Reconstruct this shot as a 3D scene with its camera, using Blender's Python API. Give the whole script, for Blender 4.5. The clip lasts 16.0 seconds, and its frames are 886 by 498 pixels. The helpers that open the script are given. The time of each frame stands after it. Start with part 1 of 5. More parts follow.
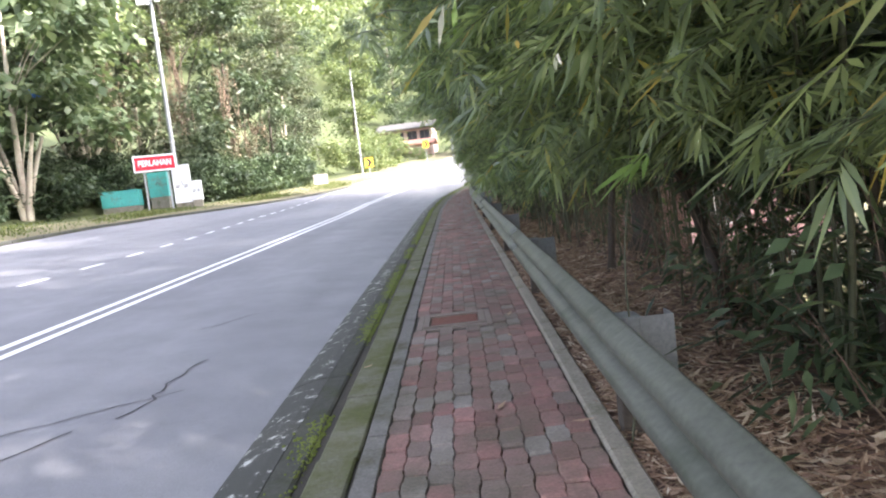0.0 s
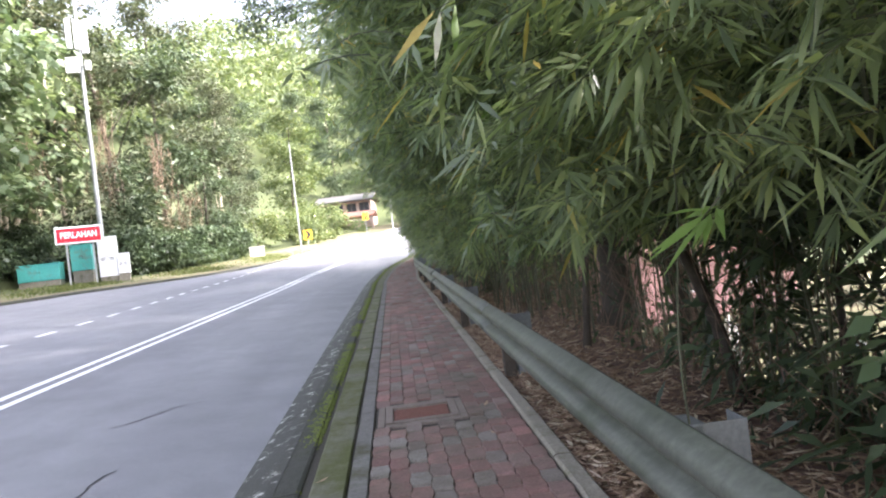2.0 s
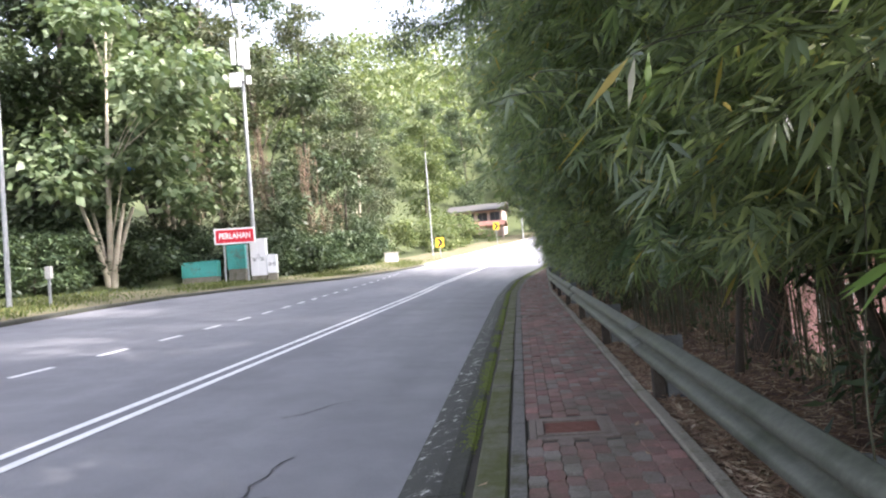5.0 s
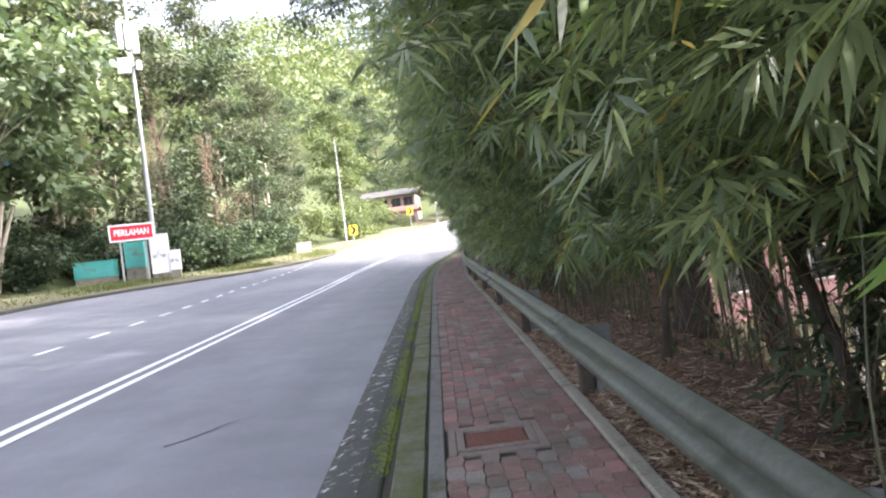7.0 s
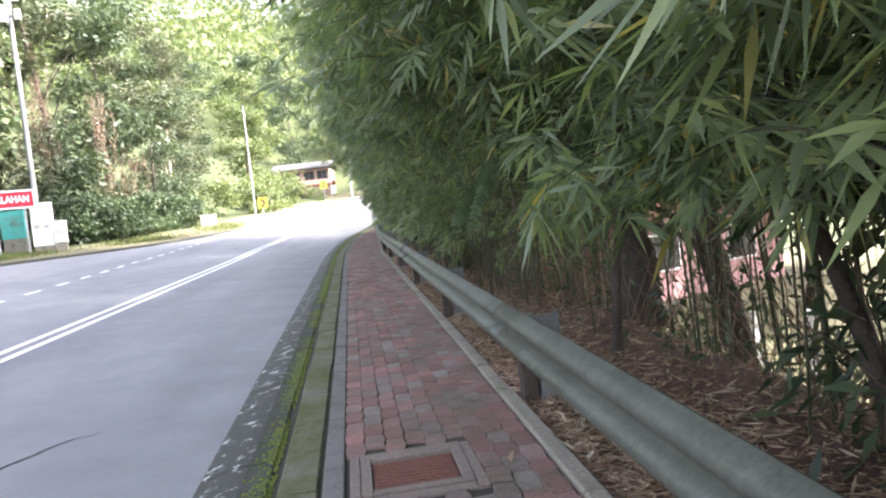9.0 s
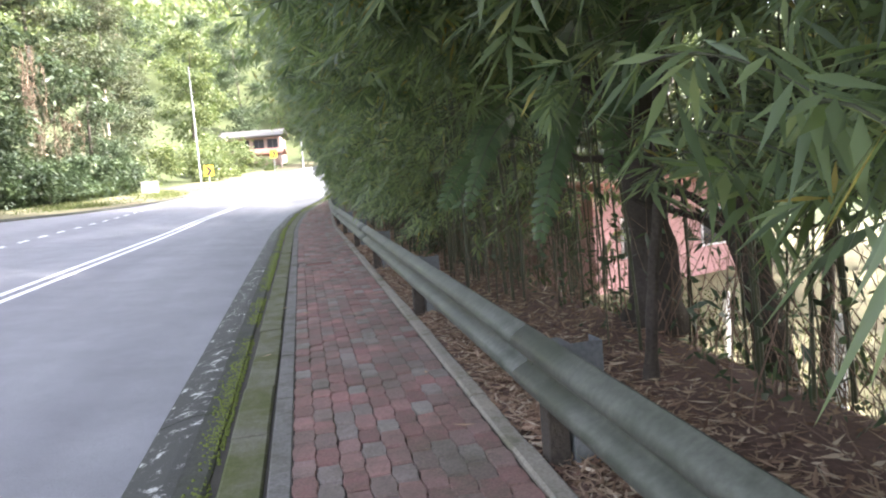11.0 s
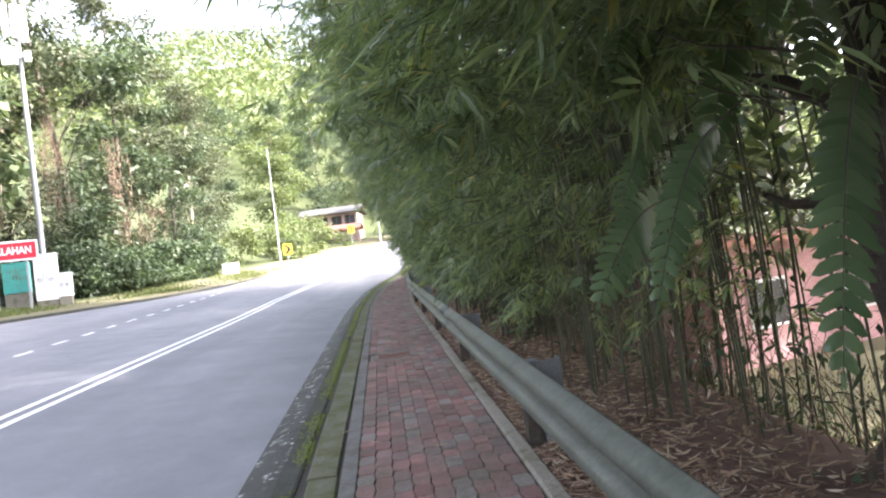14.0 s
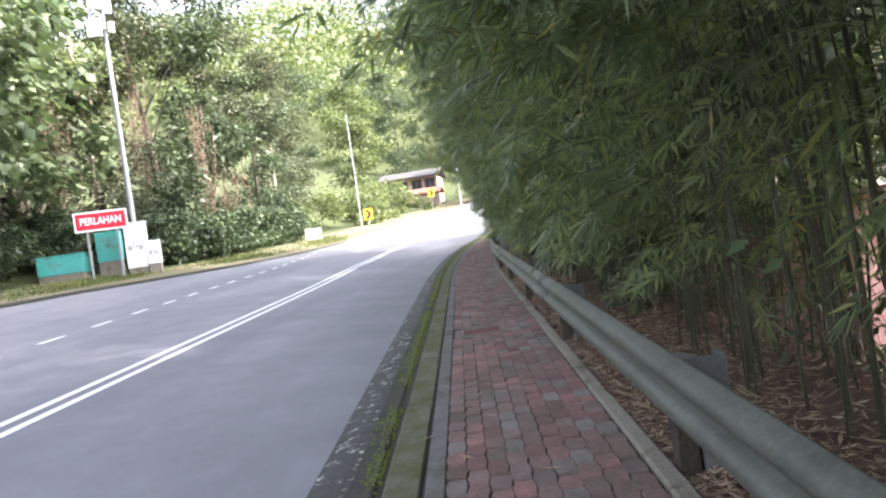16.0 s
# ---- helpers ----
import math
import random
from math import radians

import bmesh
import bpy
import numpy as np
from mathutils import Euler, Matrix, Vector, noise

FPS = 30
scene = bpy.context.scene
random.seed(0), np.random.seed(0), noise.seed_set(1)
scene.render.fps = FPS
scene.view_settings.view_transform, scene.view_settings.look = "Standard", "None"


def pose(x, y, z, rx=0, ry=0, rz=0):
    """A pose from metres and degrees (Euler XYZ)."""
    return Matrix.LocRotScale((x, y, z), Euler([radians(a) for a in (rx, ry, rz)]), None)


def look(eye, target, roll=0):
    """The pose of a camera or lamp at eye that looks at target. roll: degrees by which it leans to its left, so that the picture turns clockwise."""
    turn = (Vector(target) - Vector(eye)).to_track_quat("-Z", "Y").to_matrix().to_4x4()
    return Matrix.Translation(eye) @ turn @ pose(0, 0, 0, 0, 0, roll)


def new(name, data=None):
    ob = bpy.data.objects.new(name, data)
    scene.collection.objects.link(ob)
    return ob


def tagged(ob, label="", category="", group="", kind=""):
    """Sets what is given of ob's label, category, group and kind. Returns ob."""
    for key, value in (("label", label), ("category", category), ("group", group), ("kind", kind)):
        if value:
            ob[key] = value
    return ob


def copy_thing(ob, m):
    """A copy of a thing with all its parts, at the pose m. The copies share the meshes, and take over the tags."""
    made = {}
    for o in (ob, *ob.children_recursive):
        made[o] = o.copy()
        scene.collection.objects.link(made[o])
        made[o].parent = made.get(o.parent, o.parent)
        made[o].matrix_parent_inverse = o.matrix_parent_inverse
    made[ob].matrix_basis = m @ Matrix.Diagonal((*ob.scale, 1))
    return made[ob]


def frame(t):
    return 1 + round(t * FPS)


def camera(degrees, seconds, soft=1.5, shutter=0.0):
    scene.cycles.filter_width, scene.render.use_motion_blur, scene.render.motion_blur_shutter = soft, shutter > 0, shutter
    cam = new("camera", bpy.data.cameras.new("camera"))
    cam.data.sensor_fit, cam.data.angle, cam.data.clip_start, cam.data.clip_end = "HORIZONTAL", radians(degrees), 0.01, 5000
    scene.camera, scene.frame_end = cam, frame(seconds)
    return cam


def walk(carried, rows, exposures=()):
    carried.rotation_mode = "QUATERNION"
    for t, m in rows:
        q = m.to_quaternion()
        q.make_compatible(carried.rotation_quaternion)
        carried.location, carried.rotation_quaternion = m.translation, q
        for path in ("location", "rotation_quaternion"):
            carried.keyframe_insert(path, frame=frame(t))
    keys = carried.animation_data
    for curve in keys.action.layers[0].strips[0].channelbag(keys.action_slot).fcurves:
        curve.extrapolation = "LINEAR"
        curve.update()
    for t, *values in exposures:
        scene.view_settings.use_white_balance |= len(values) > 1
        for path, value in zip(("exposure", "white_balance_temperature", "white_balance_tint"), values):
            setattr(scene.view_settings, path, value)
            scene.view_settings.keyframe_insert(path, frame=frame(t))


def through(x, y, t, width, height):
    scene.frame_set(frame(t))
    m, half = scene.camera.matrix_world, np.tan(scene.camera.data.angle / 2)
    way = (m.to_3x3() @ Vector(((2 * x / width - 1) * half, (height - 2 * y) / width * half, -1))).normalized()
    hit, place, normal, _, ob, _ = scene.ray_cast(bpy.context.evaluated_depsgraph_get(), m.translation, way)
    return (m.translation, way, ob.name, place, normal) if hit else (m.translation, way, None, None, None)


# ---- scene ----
cam = camera(65.5, 16.0, soft=2.1)
ROWS = [
    (0, -0.000, 0.000, 1.403, 84.80, 6.75, 0.91),
    (0.5, 0.111, 0.195, 1.392, 89.37, 7.30, 0.80),
    (1, 0.069, 0.406, 1.378, 91.22, 5.60, -1.58),
    (1.5, -0.092, 0.685, 1.452, 94.38, 6.91, -3.98),
    (2, -0.230, 0.917, 1.398, 90.20, 6.89, -4.24),
    (2.5, -0.312, 0.923, 1.433, 92.15, 7.65, 2.98),
    (3, -0.336, 0.953, 1.441, 94.17, 5.68, 6.50),
    (3.2, -0.356, 1.013, 1.399, 92.59, 6.07, 7.82),
    (5.3, -0.466, 0.642, 1.496, 91.80, 3.73, 5.48),
    (5.5, -0.457, 0.698, 1.504, 91.05, 3.83, 2.87),
    (6, -0.472, 0.900, 1.537, 91.05, 3.94, -1.41),
    (6.5, -0.495, 1.137, 1.543, 90.23, 6.00, -2.16),
    (7, -0.414, 1.443, 1.540, 90.11, 7.19, -0.62),
    (7.5, -0.396, 1.744, 1.540, 88.91, 7.17, -7.23),
    (8, -0.373, 2.029, 1.524, 87.11, 7.61, -15.86),
    (8.5, -0.359, 2.310, 1.543, 88.57, 6.74, -10.06),
    (8.7, -0.337, 2.525, 1.472, 87.70, 6.50, -7.40),
    (10.8, -0.354, 4.243, 1.497, 86.49, 3.97, -12.38),
    (11, -0.347, 4.384, 1.523, 84.83, 4.62, -11.66),
    (11.5, -0.307, 4.869, 1.523, 85.44, 7.49, -0.82),
    (12, -0.263, 5.091, 1.525, 85.00, 5.12, -2.05),
    (12.5, -0.252, 5.516, 1.590, 90.69, 6.55, -5.41),
    (13, -0.214, 5.917, 1.563, 89.23, 10.10, -1.90),
    (13.5, -0.188, 6.216, 1.569, 91.29, 7.48, -4.16),
    (14, -0.195, 6.584, 1.592, 91.18, 7.38, -5.25),
    (14.5, -0.170, 6.932, 1.589, 90.88, 10.70, 1.59),
    (15, -0.188, 7.235, 1.589, 90.68, 6.53, -0.89),
    (15.5, -0.226, 7.613, 1.593, 87.04, 6.31, -5.78),
    (16, -0.244, 7.949, 1.598, 89.04, 8.19, 1.49),
]
EXPOSURE = 2.75
STOPS = ((0.0, 0.42), (0.5, 0.3), (1.0, 0.32), (1.5, 0.35), (2.0, 0.38), (2.5, 0.45), (3.0, -0.45), (5.5, 0.07), (6.0, 0.3), (6.5, 0.3), (7.0, 0.2), (7.5, 0.3), (8.0, 0.8), (8.5, 0.68), (8.7, 0.6), (11.0, 0.6), (11.5, 0.27), (12.0, 0.47), (12.5, 0.33), (13.0, 0.32), (13.5, 0.2), (14.0, 0.5), (14.5, 0.05), (15.5, 0.45), (16.0, 0.25))
walk(cam, [(t, pose(x, y, z, rx, ry, rz)) for t, x, y, z, rx, ry, rz in ROWS],
     [(t, EXPOSURE + e, 6200, 19) for t, e in STOPS])

# ---- light ----
SUN_EL, SUN_AZ = 36.0, 106.0          # degrees: above the horizon; from +y (ahead) towards +x
world = bpy.data.worlds.new("sky")
scene.world = world
world.use_nodes = True
wn = world.node_tree.nodes
wl = world.node_tree.links
sky = wn.new("ShaderNodeTexSky")
sky.sky_type = "NISHITA"
sky.sun_disc = False
sky.sun_elevation, sky.sun_rotation = radians(SUN_EL), radians(SUN_AZ)
sky.air_density, sky.dust_density, sky.ozone_density = 1.0, 4.0, 1.0
haze = wn.new("ShaderNodeHueSaturation")          # white tropical haze
haze.inputs["Saturation"].default_value = 0.42
wl.new(sky.outputs[0], haze.inputs["Color"])
wl.new(haze.outputs[0], wn["Background"].inputs[0])
wn["Background"].inputs[1].default_value = 0.15
sun = new("sun", bpy.data.lights.new("sun", "SUN"))
sun.data.energy, sun.data.angle, sun.data.color = 2.6, radians(1.0), (1.0, 0.95, 0.86)
_d = Vector((math.sin(radians(SUN_AZ)) * math.cos(radians(SUN_EL)), math.cos(radians(SUN_AZ)) * math.cos(radians(SUN_EL)), math.sin(radians(SUN_EL))))
sun.matrix_world = look(_d * 60, (0, 0, 0))

RNG = np.random.default_rng(7)


# ---- materials ----
class Mat:
    """A node material under construction."""

    def __init__(self, name, rough=0.7, metal=0.0, spec=0.4):
        self.m = bpy.data.materials.new(name)
        self.m.use_nodes = True
        self.n, self.l = self.m.node_tree.nodes, self.m.node_tree.links
        self.b = self.n["Principled BSDF"]
        self.b.inputs["Roughness"].default_value = rough
        self.b.inputs["Metallic"].default_value = metal
        self.b.inputs["Specular IOR Level"].default_value = spec
        self.out = self.n["Material Output"]

    def coord(self, scale=(1, 1, 1), which="Object"):
        c = self.n.new("ShaderNodeTexCoord")
        mp = self.n.new("ShaderNodeMapping")
        mp.inputs["Scale"].default_value = scale
        self.l.new(c.outputs[which], mp.inputs[0])
        return mp.outputs[0]

    def position(self, scale=(1, 1, 1)):
        c = self.n.new("ShaderNodeNewGeometry")
        mp = self.n.new("ShaderNodeMapping")
        mp.inputs["Scale"].default_value = scale
        self.l.new(c.outputs["Position"], mp.inputs[0])
        return mp.outputs[0]

    def noise(self, vec, scale, detail=4, rough=0.6):
        t = self.n.new("ShaderNodeTexNoise")
        t.inputs["Scale"].default_value, t.inputs["Detail"].default_value, t.inputs["Roughness"].default_value = scale, detail, rough
        self.l.new(vec, t.inputs["Vector"])
        return t.outputs[0]

    def ramp(self, fac, stops):
        r = self.n.new("ShaderNodeValToRGB")
        e = r.color_ramp.elements
        while len(e) < len(stops):
            e.new(0.5)
        for el, (p, c) in zip(e, stops):
            el.position = p
            el.color = (*c, 1) if len(c) == 3 else c
        self.l.new(fac, r.inputs[0])
        return r.outputs[0]

    def mix(self, fac, a, b, mode="MIX"):
        x = self.n.new("ShaderNodeMix")
        x.data_type, x.blend_type = "RGBA", mode
        for sock, v in ((x.inputs[0], fac), (x.inputs[6], a), (x.inputs[7], b)):
            if isinstance(v, (int, float)):
                sock.default_value = v
            elif isinstance(v, tuple):
                sock.default_value = (*v, 1)
            else:
                self.l.new(v, sock)
        return x.outputs[2]

    def island(self):
        return self.n.new("ShaderNodeNewGeometry").outputs["Random Per Island"]

    def object_random(self):
        return self.n.new("ShaderNodeObjectInfo").outputs["Random"]

    def color(self, c):
        if isinstance(c, tuple):
            self.b.inputs["Base Color"].default_value = (*c, 1)
        else:
            self.l.new(c, self.b.inputs["Base Color"])
        return self

    def bump(self, h, dist=0.01, strength=0.6):
        b = self.n.new("ShaderNodeBump")
        b.inputs["Distance"].default_value, b.inputs["Strength"].default_value = dist, strength
        self.l.new(h, b.inputs["Height"])
        self.l.new(b.outputs[0], self.b.inputs["Normal"])
        return self

    def translucent(self, c, amount):
        t = self.n.new("ShaderNodeBsdfTranslucent")
        if isinstance(c, tuple):
            t.inputs[0].default_value = (*c, 1)
        else:
            self.l.new(c, t.inputs[0])
        mx = self.n.new("ShaderNodeMixShader")
        mx.inputs[0].default_value = amount
        self.l.new(self.b.outputs[0], mx.inputs[1])
        self.l.new(t.outputs[0], mx.inputs[2])
        self.l.new(mx.outputs[0], self.out.inputs[0])
        return self


def leaf_mat(name, stops, rough=0.45, through=0.3, spec=0.4):
    k = Mat(name, rough, spec=spec)
    c = k.ramp(k.island(), stops)
    v = k.noise(k.position(), 0.35, 2)
    c = k.mix(k.ramp(v, [(0.35, (0, 0, 0)), (0.7, (1, 1, 1))]), k.mix(1.0, c, (0.72, 0.78, 0.74), "MULTIPLY"), c)
    k.color(c)
    k.translucent(k.mix(1.0, c, (1.12, 1.18, 0.7), "MULTIPLY"), through)
    return k.m


def rough_mat(name, dark, light, scale=3.0, fine=40.0, rough=0.8, bump=0.004, metal=0.0, spec=0.3, stain=None, stain_at=(0.55, 0.7)):
    k = Mat(name, rough, metal, spec)
    p = k.position()
    c = k.mix(k.noise(p, scale), dark, light)
    f = k.noise(p, fine, 3)
    c = k.mix(0.35, c, k.ramp(f, [(0.3, (0.25, 0.25, 0.25)), (0.75, (0.9, 0.9, 0.9))]), "OVERLAY")
    if stain:
        s = k.ramp(k.noise(p, scale * 0.6, 6, 0.7), [(stain_at[0], (0, 0, 0)), (stain_at[1], (1, 1, 1))])
        c = k.mix(s, c, stain)
    k.color(c)
    k.bump(f, bump)
    return k.m


def asphalt_mat():
    k = Mat("asphalt", 0.75, spec=0.35)
    p = k.position()
    big = k.noise(k.position((0.5, 0.05, 0.5)), 1.2, 3)
    c = k.mix(k.ramp(big, [(0.35, (0, 0, 0)), (0.68, (1, 1, 1))]), (0.155, 0.155, 0.165), (0.2, 0.2, 0.21))
    c = k.mix(0.5, c, k.ramp(k.noise(p, 1.1, 5, 0.65), [(0.3, (0.36, 0.36, 0.36)), (0.7, (0.62, 0.62, 0.62))]), "OVERLAY")
    f = k.noise(p, 160, 2)
    c = k.mix(0.35, c, k.ramp(f, [(0.3, (0.2, 0.2, 0.2)), (0.75, (0.85, 0.85, 0.85))]), "OVERLAY")
    k.color(c)
    k.bump(f, 0.004)
    return k.m


def brick_mat():
    k = Mat("clay_paver", 0.85, spec=0.25)
    p = k.position()
    both = k.n.new("ShaderNodeMath")
    both.operation = "FRACT"
    add = k.n.new("ShaderNodeMath")
    add.operation = "ADD"
    k.l.new(k.object_random(), add.inputs[0])
    k.l.new(k.island(), add.inputs[1])
    k.l.new(add.outputs[0], both.inputs[0])
    c = k.ramp(both.outputs[0], [(0.0, (0.15, 0.085, 0.075)), (0.25, (0.23, 0.125, 0.112)), (0.45, (0.15, 0.118, 0.105)), (0.65, (0.27, 0.145, 0.13)), (0.8, (0.185, 0.15, 0.135)), (0.95, (0.215, 0.195, 0.175))])
    c = k.mix(k.ramp(k.noise(p, 2.2, 5, 0.7), [(0.38, (0, 0, 0)), (0.66, (0.85, 0.85, 0.85))]), c, (0.095, 0.085, 0.062))
    f = k.noise(p, 70, 3)
    c = k.mix(0.4, c, k.ramp(f, [(0.3, (0.2, 0.2, 0.2)), (0.75, (0.85, 0.85, 0.85))]), "OVERLAY")
    k.color(c)
    k.bump(f, 0.004)
    return k.m


def moss_concrete(name, base_d, base_l, moss, low=0.45, high=0.6, scale=2.4):
    k = Mat(name, 0.9, spec=0.2)
    p = k.position()
    c = k.mix(k.noise(p, 5, 5), base_d, base_l)
    f = k.noise(p, 55, 4)
    c = k.mix(0.4, c, k.ramp(f, [(0.3, (0.2, 0.2, 0.2)), (0.75, (0.85, 0.85, 0.85))]), "OVERLAY")
    m = k.ramp(k.noise(p, scale, 7, 0.72), [(low, (0, 0, 0)), (high, (1, 1, 1))])
    k.color(k.mix(m, c, k.mix(k.noise(p, 30, 3), moss, tuple(v * 0.55 for v in moss))))
    k.bump(f, 0.008)
    return k.m


def worn_paint(name, paint, under, keep=0.5, size=9):
    k = Mat(name, 0.75, spec=0.3)
    p = k.position()
    w = k.ramp(k.noise(p, size, 7, 0.75), [(keep - 0.04, (0, 0, 0)), (keep + 0.04, (1, 1, 1))])
    k.color(k.mix(w, under, k.mix(k.noise(p, 3), paint, tuple(v * 0.8 for v in paint))))
    k.bump(k.noise(p, 90, 3), 0.004)
    return k.m


M = {}
M["asphalt"] = asphalt_mat()
M["brick"] = brick_mat()
M["joint"] = rough_mat("joint_sand", (0.02, 0.018, 0.014), (0.05, 0.044, 0.034), 4, 80)
M["slab"] = moss_concrete("mossy_slab", (0.1, 0.098, 0.072), (0.175, 0.168, 0.13), (0.1, 0.112, 0.042), 0.36, 0.6)
M["lip"] = moss_concrete("dark_kerb", (0.034, 0.036, 0.029), (0.078, 0.078, 0.066), (0.05, 0.062, 0.024), 0.5, 0.68)
M["kerb_paint"] = worn_paint("worn_kerb_paint", (0.5, 0.5, 0.46), (0.045, 0.046, 0.039), 0.6, 8)
M["moss"] = rough_mat("bright_moss", (0.065, 0.085, 0.018), (0.135, 0.165, 0.032), 6, 60, 0.95, 0.02)
M["border"] = moss_concrete("grey_border", (0.1, 0.096, 0.088), (0.19, 0.182, 0.168), (0.085, 0.088, 0.045), 0.5, 0.68)
M["curb"] = moss_concrete("earthy_curb", (0.16, 0.145, 0.115), (0.26, 0.24, 0.195), (0.1, 0.1, 0.045), 0.5, 0.7)
M["mortar"] = rough_mat("brown_mortar", (0.12, 0.1, 0.085), (0.2, 0.165, 0.14), 6, 50, 0.95, 0.006)
M["grate"] = rough_mat("rusty_grate", (0.11, 0.05, 0.038), (0.17, 0.08, 0.06), 8, 60, 0.85, 0.003)
M["white_line"] = worn_paint("road_paint", (0.78, 0.78, 0.76), (0.3, 0.3, 0.3), 0.36)
M["crack"] = rough_mat("tar_crack", (0.03, 0.03, 0.03), (0.05, 0.05, 0.05), 5, 60)
M["zinc"] = rough_mat("weathered_zinc", (0.058, 0.062, 0.048), (0.124, 0.13, 0.104), 3.5, 34, 0.5, 0.001, 0.2, 0.45, (0.04, 0.048, 0.03), (0.5, 0.72))
M["post"] = rough_mat("grey_post", (0.12, 0.128, 0.125), (0.19, 0.2, 0.195), 3, 40, 0.75, 0.002)
M["litter"] = leaf_mat("dry_leaf", [(0.0, (0.17, 0.1, 0.07)), (0.45, (0.31, 0.2, 0.14)), (0.8, (0.46, 0.33, 0.235)), (1.0, (0.6, 0.49, 0.38))], 0.8, 0.08, 0.2)
M["creeper"] = leaf_mat("dry_creeper_leaf", [(0.0, (0.09, 0.085, 0.05)), (0.5, (0.16, 0.125, 0.085)), (1.0, (0.24, 0.175, 0.125))], 0.8, 0.2, 0.2)
M["soil"] = rough_mat("leaf_mould", (0.07, 0.045, 0.034), (0.17, 0.11, 0.082), 3, 25, 0.95, 0.03)
M["bamboo"] = leaf_mat("bamboo_leaf", [(0.0, (0.11, 0.142, 0.084)), (0.4, (0.185, 0.235, 0.125)), (0.8, (0.27, 0.33, 0.165)), (0.972, (0.33, 0.37, 0.16)), (0.988, (0.45, 0.34, 0.1))], 0.34, 0.5, 0.55)
M["fresh"] = leaf_mat("fresh_bamboo_leaf", [(0.0, (0.13, 0.22, 0.055)), (1.0, (0.2, 0.3, 0.08))], 0.38, 0.42, 0.5)
M["dry_leaf"] = leaf_mat("yellowed_leaf", [(0.0, (0.5, 0.4, 0.14)), (1.0, (0.55, 0.45, 0.18))], 0.5, 0.3)
M["grey_leaf"] = leaf_mat("greyed_leaf", [(0.0, (0.42, 0.43, 0.36)), (1.0, (0.46, 0.47, 0.4))], 0.5, 0.3)
M["culm"] = rough_mat("bamboo_culm", (0.03, 0.036, 0.02), (0.085, 0.085, 0.045), 3, 30, 0.5, 0.002)
M["bark"] = rough_mat("dark_bark", (0.03, 0.025, 0.02), (0.085, 0.07, 0.055), 5, 40, 0.95, 0.02)
M["pale_bark"] = rough_mat("pale_bark", (0.26, 0.22, 0.16), (0.5, 0.45, 0.36), 3, 30, 0.9, 0.01)
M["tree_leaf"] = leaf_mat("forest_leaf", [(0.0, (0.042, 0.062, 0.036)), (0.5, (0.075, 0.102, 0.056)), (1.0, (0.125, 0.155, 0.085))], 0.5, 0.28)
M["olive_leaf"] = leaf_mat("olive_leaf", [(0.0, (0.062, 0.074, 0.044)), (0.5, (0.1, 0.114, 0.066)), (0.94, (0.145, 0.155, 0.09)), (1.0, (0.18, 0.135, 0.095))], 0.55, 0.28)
# lighter leaf green holds the sunlight of the bend in its colour
M["bright_leaf"] = leaf_mat("sunlit_leaf_colour", [(0.0, (0.1, 0.13, 0.055)), (0.5, (0.15, 0.18, 0.08)), (1.0, (0.235, 0.26, 0.12))], 0.5, 0.4)
M["pale_leaf"] = leaf_mat("broad_pale_leaf", [(0.0, (0.11, 0.152, 0.083)), (0.5, (0.17, 0.215, 0.12)), (1.0, (0.255, 0.295, 0.175))], 0.4, 0.32)
M["shrub_leaf"] = leaf_mat("shrub_leaf", [(0.0, (0.035, 0.055, 0.03)), (0.6, (0.06, 0.088, 0.044)), (1.0, (0.11, 0.145, 0.065))], 0.45, 0.25)
M["twig"] = rough_mat("dry_twig", (0.11, 0.075, 0.055), (0.2, 0.14, 0.1), 3, 30, 0.9, 0.002)
M["grass"] = leaf_mat("grass_blade", [(0.0, (0.06, 0.085, 0.025)), (0.6, (0.11, 0.135, 0.04)), (1.0, (0.2, 0.19, 0.08))], 0.7, 0.25, 0.2)
M["verge"] = rough_mat("verge_soil", (0.16, 0.13, 0.085), (0.1, 0.11, 0.045), 0.7, 20, 0.95, 0.03, stain=(0.22, 0.175, 0.125))
M["frond"] = leaf_mat("fern_frond", [(0.0, (0.095, 0.145, 0.075)), (1.0, (0.15, 0.205, 0.11))], 0.24, 0.35, 0.65)
M["red"] = rough_mat("sign_red", (0.5, 0.012, 0.025), (0.56, 0.018, 0.032), 3, 40, 0.45, 0.0002)
M["white"] = rough_mat("white_paint", (0.72, 0.73, 0.73), (0.8, 0.8, 0.8), 3, 30, 0.5, 0.0005)
M["sign_back"] = rough_mat("galvanised_pole", (0.24, 0.25, 0.25), (0.33, 0.34, 0.34), 3, 30, 0.5, 0.0005, 0.2)
M["teal"] = rough_mat("teal_paint", (0.05, 0.3, 0.27), (0.08, 0.38, 0.34), 2, 30, 0.5, 0.001, stain=(0.12, 0.2, 0.17))
M["concrete"] = rough_mat("pale_concrete", (0.33, 0.32, 0.29), (0.48, 0.465, 0.43), 2, 30, 0.9, 0.003, stain=(0.24, 0.22, 0.18))
M["black"] = rough_mat("black_paint", (0.02, 0.02, 0.02), (0.035, 0.035, 0.035), 3, 40, 0.5)
M["yellow"] = rough_mat("chevron_yellow", (0.72, 0.42, 0.02), (0.8, 0.48, 0.03), 3, 40, 0.5)
M["roof_tile"] = rough_mat("clay_roof", (0.3, 0.14, 0.1), (0.42, 0.22, 0.17), 2, 25, 0.85, 0.01)
M["zinc_roof"] = rough_mat("pale_roof_sheet", (0.07, 0.066, 0.06), (0.12, 0.115, 0.105), 2, 25, 0.6, 0.004)
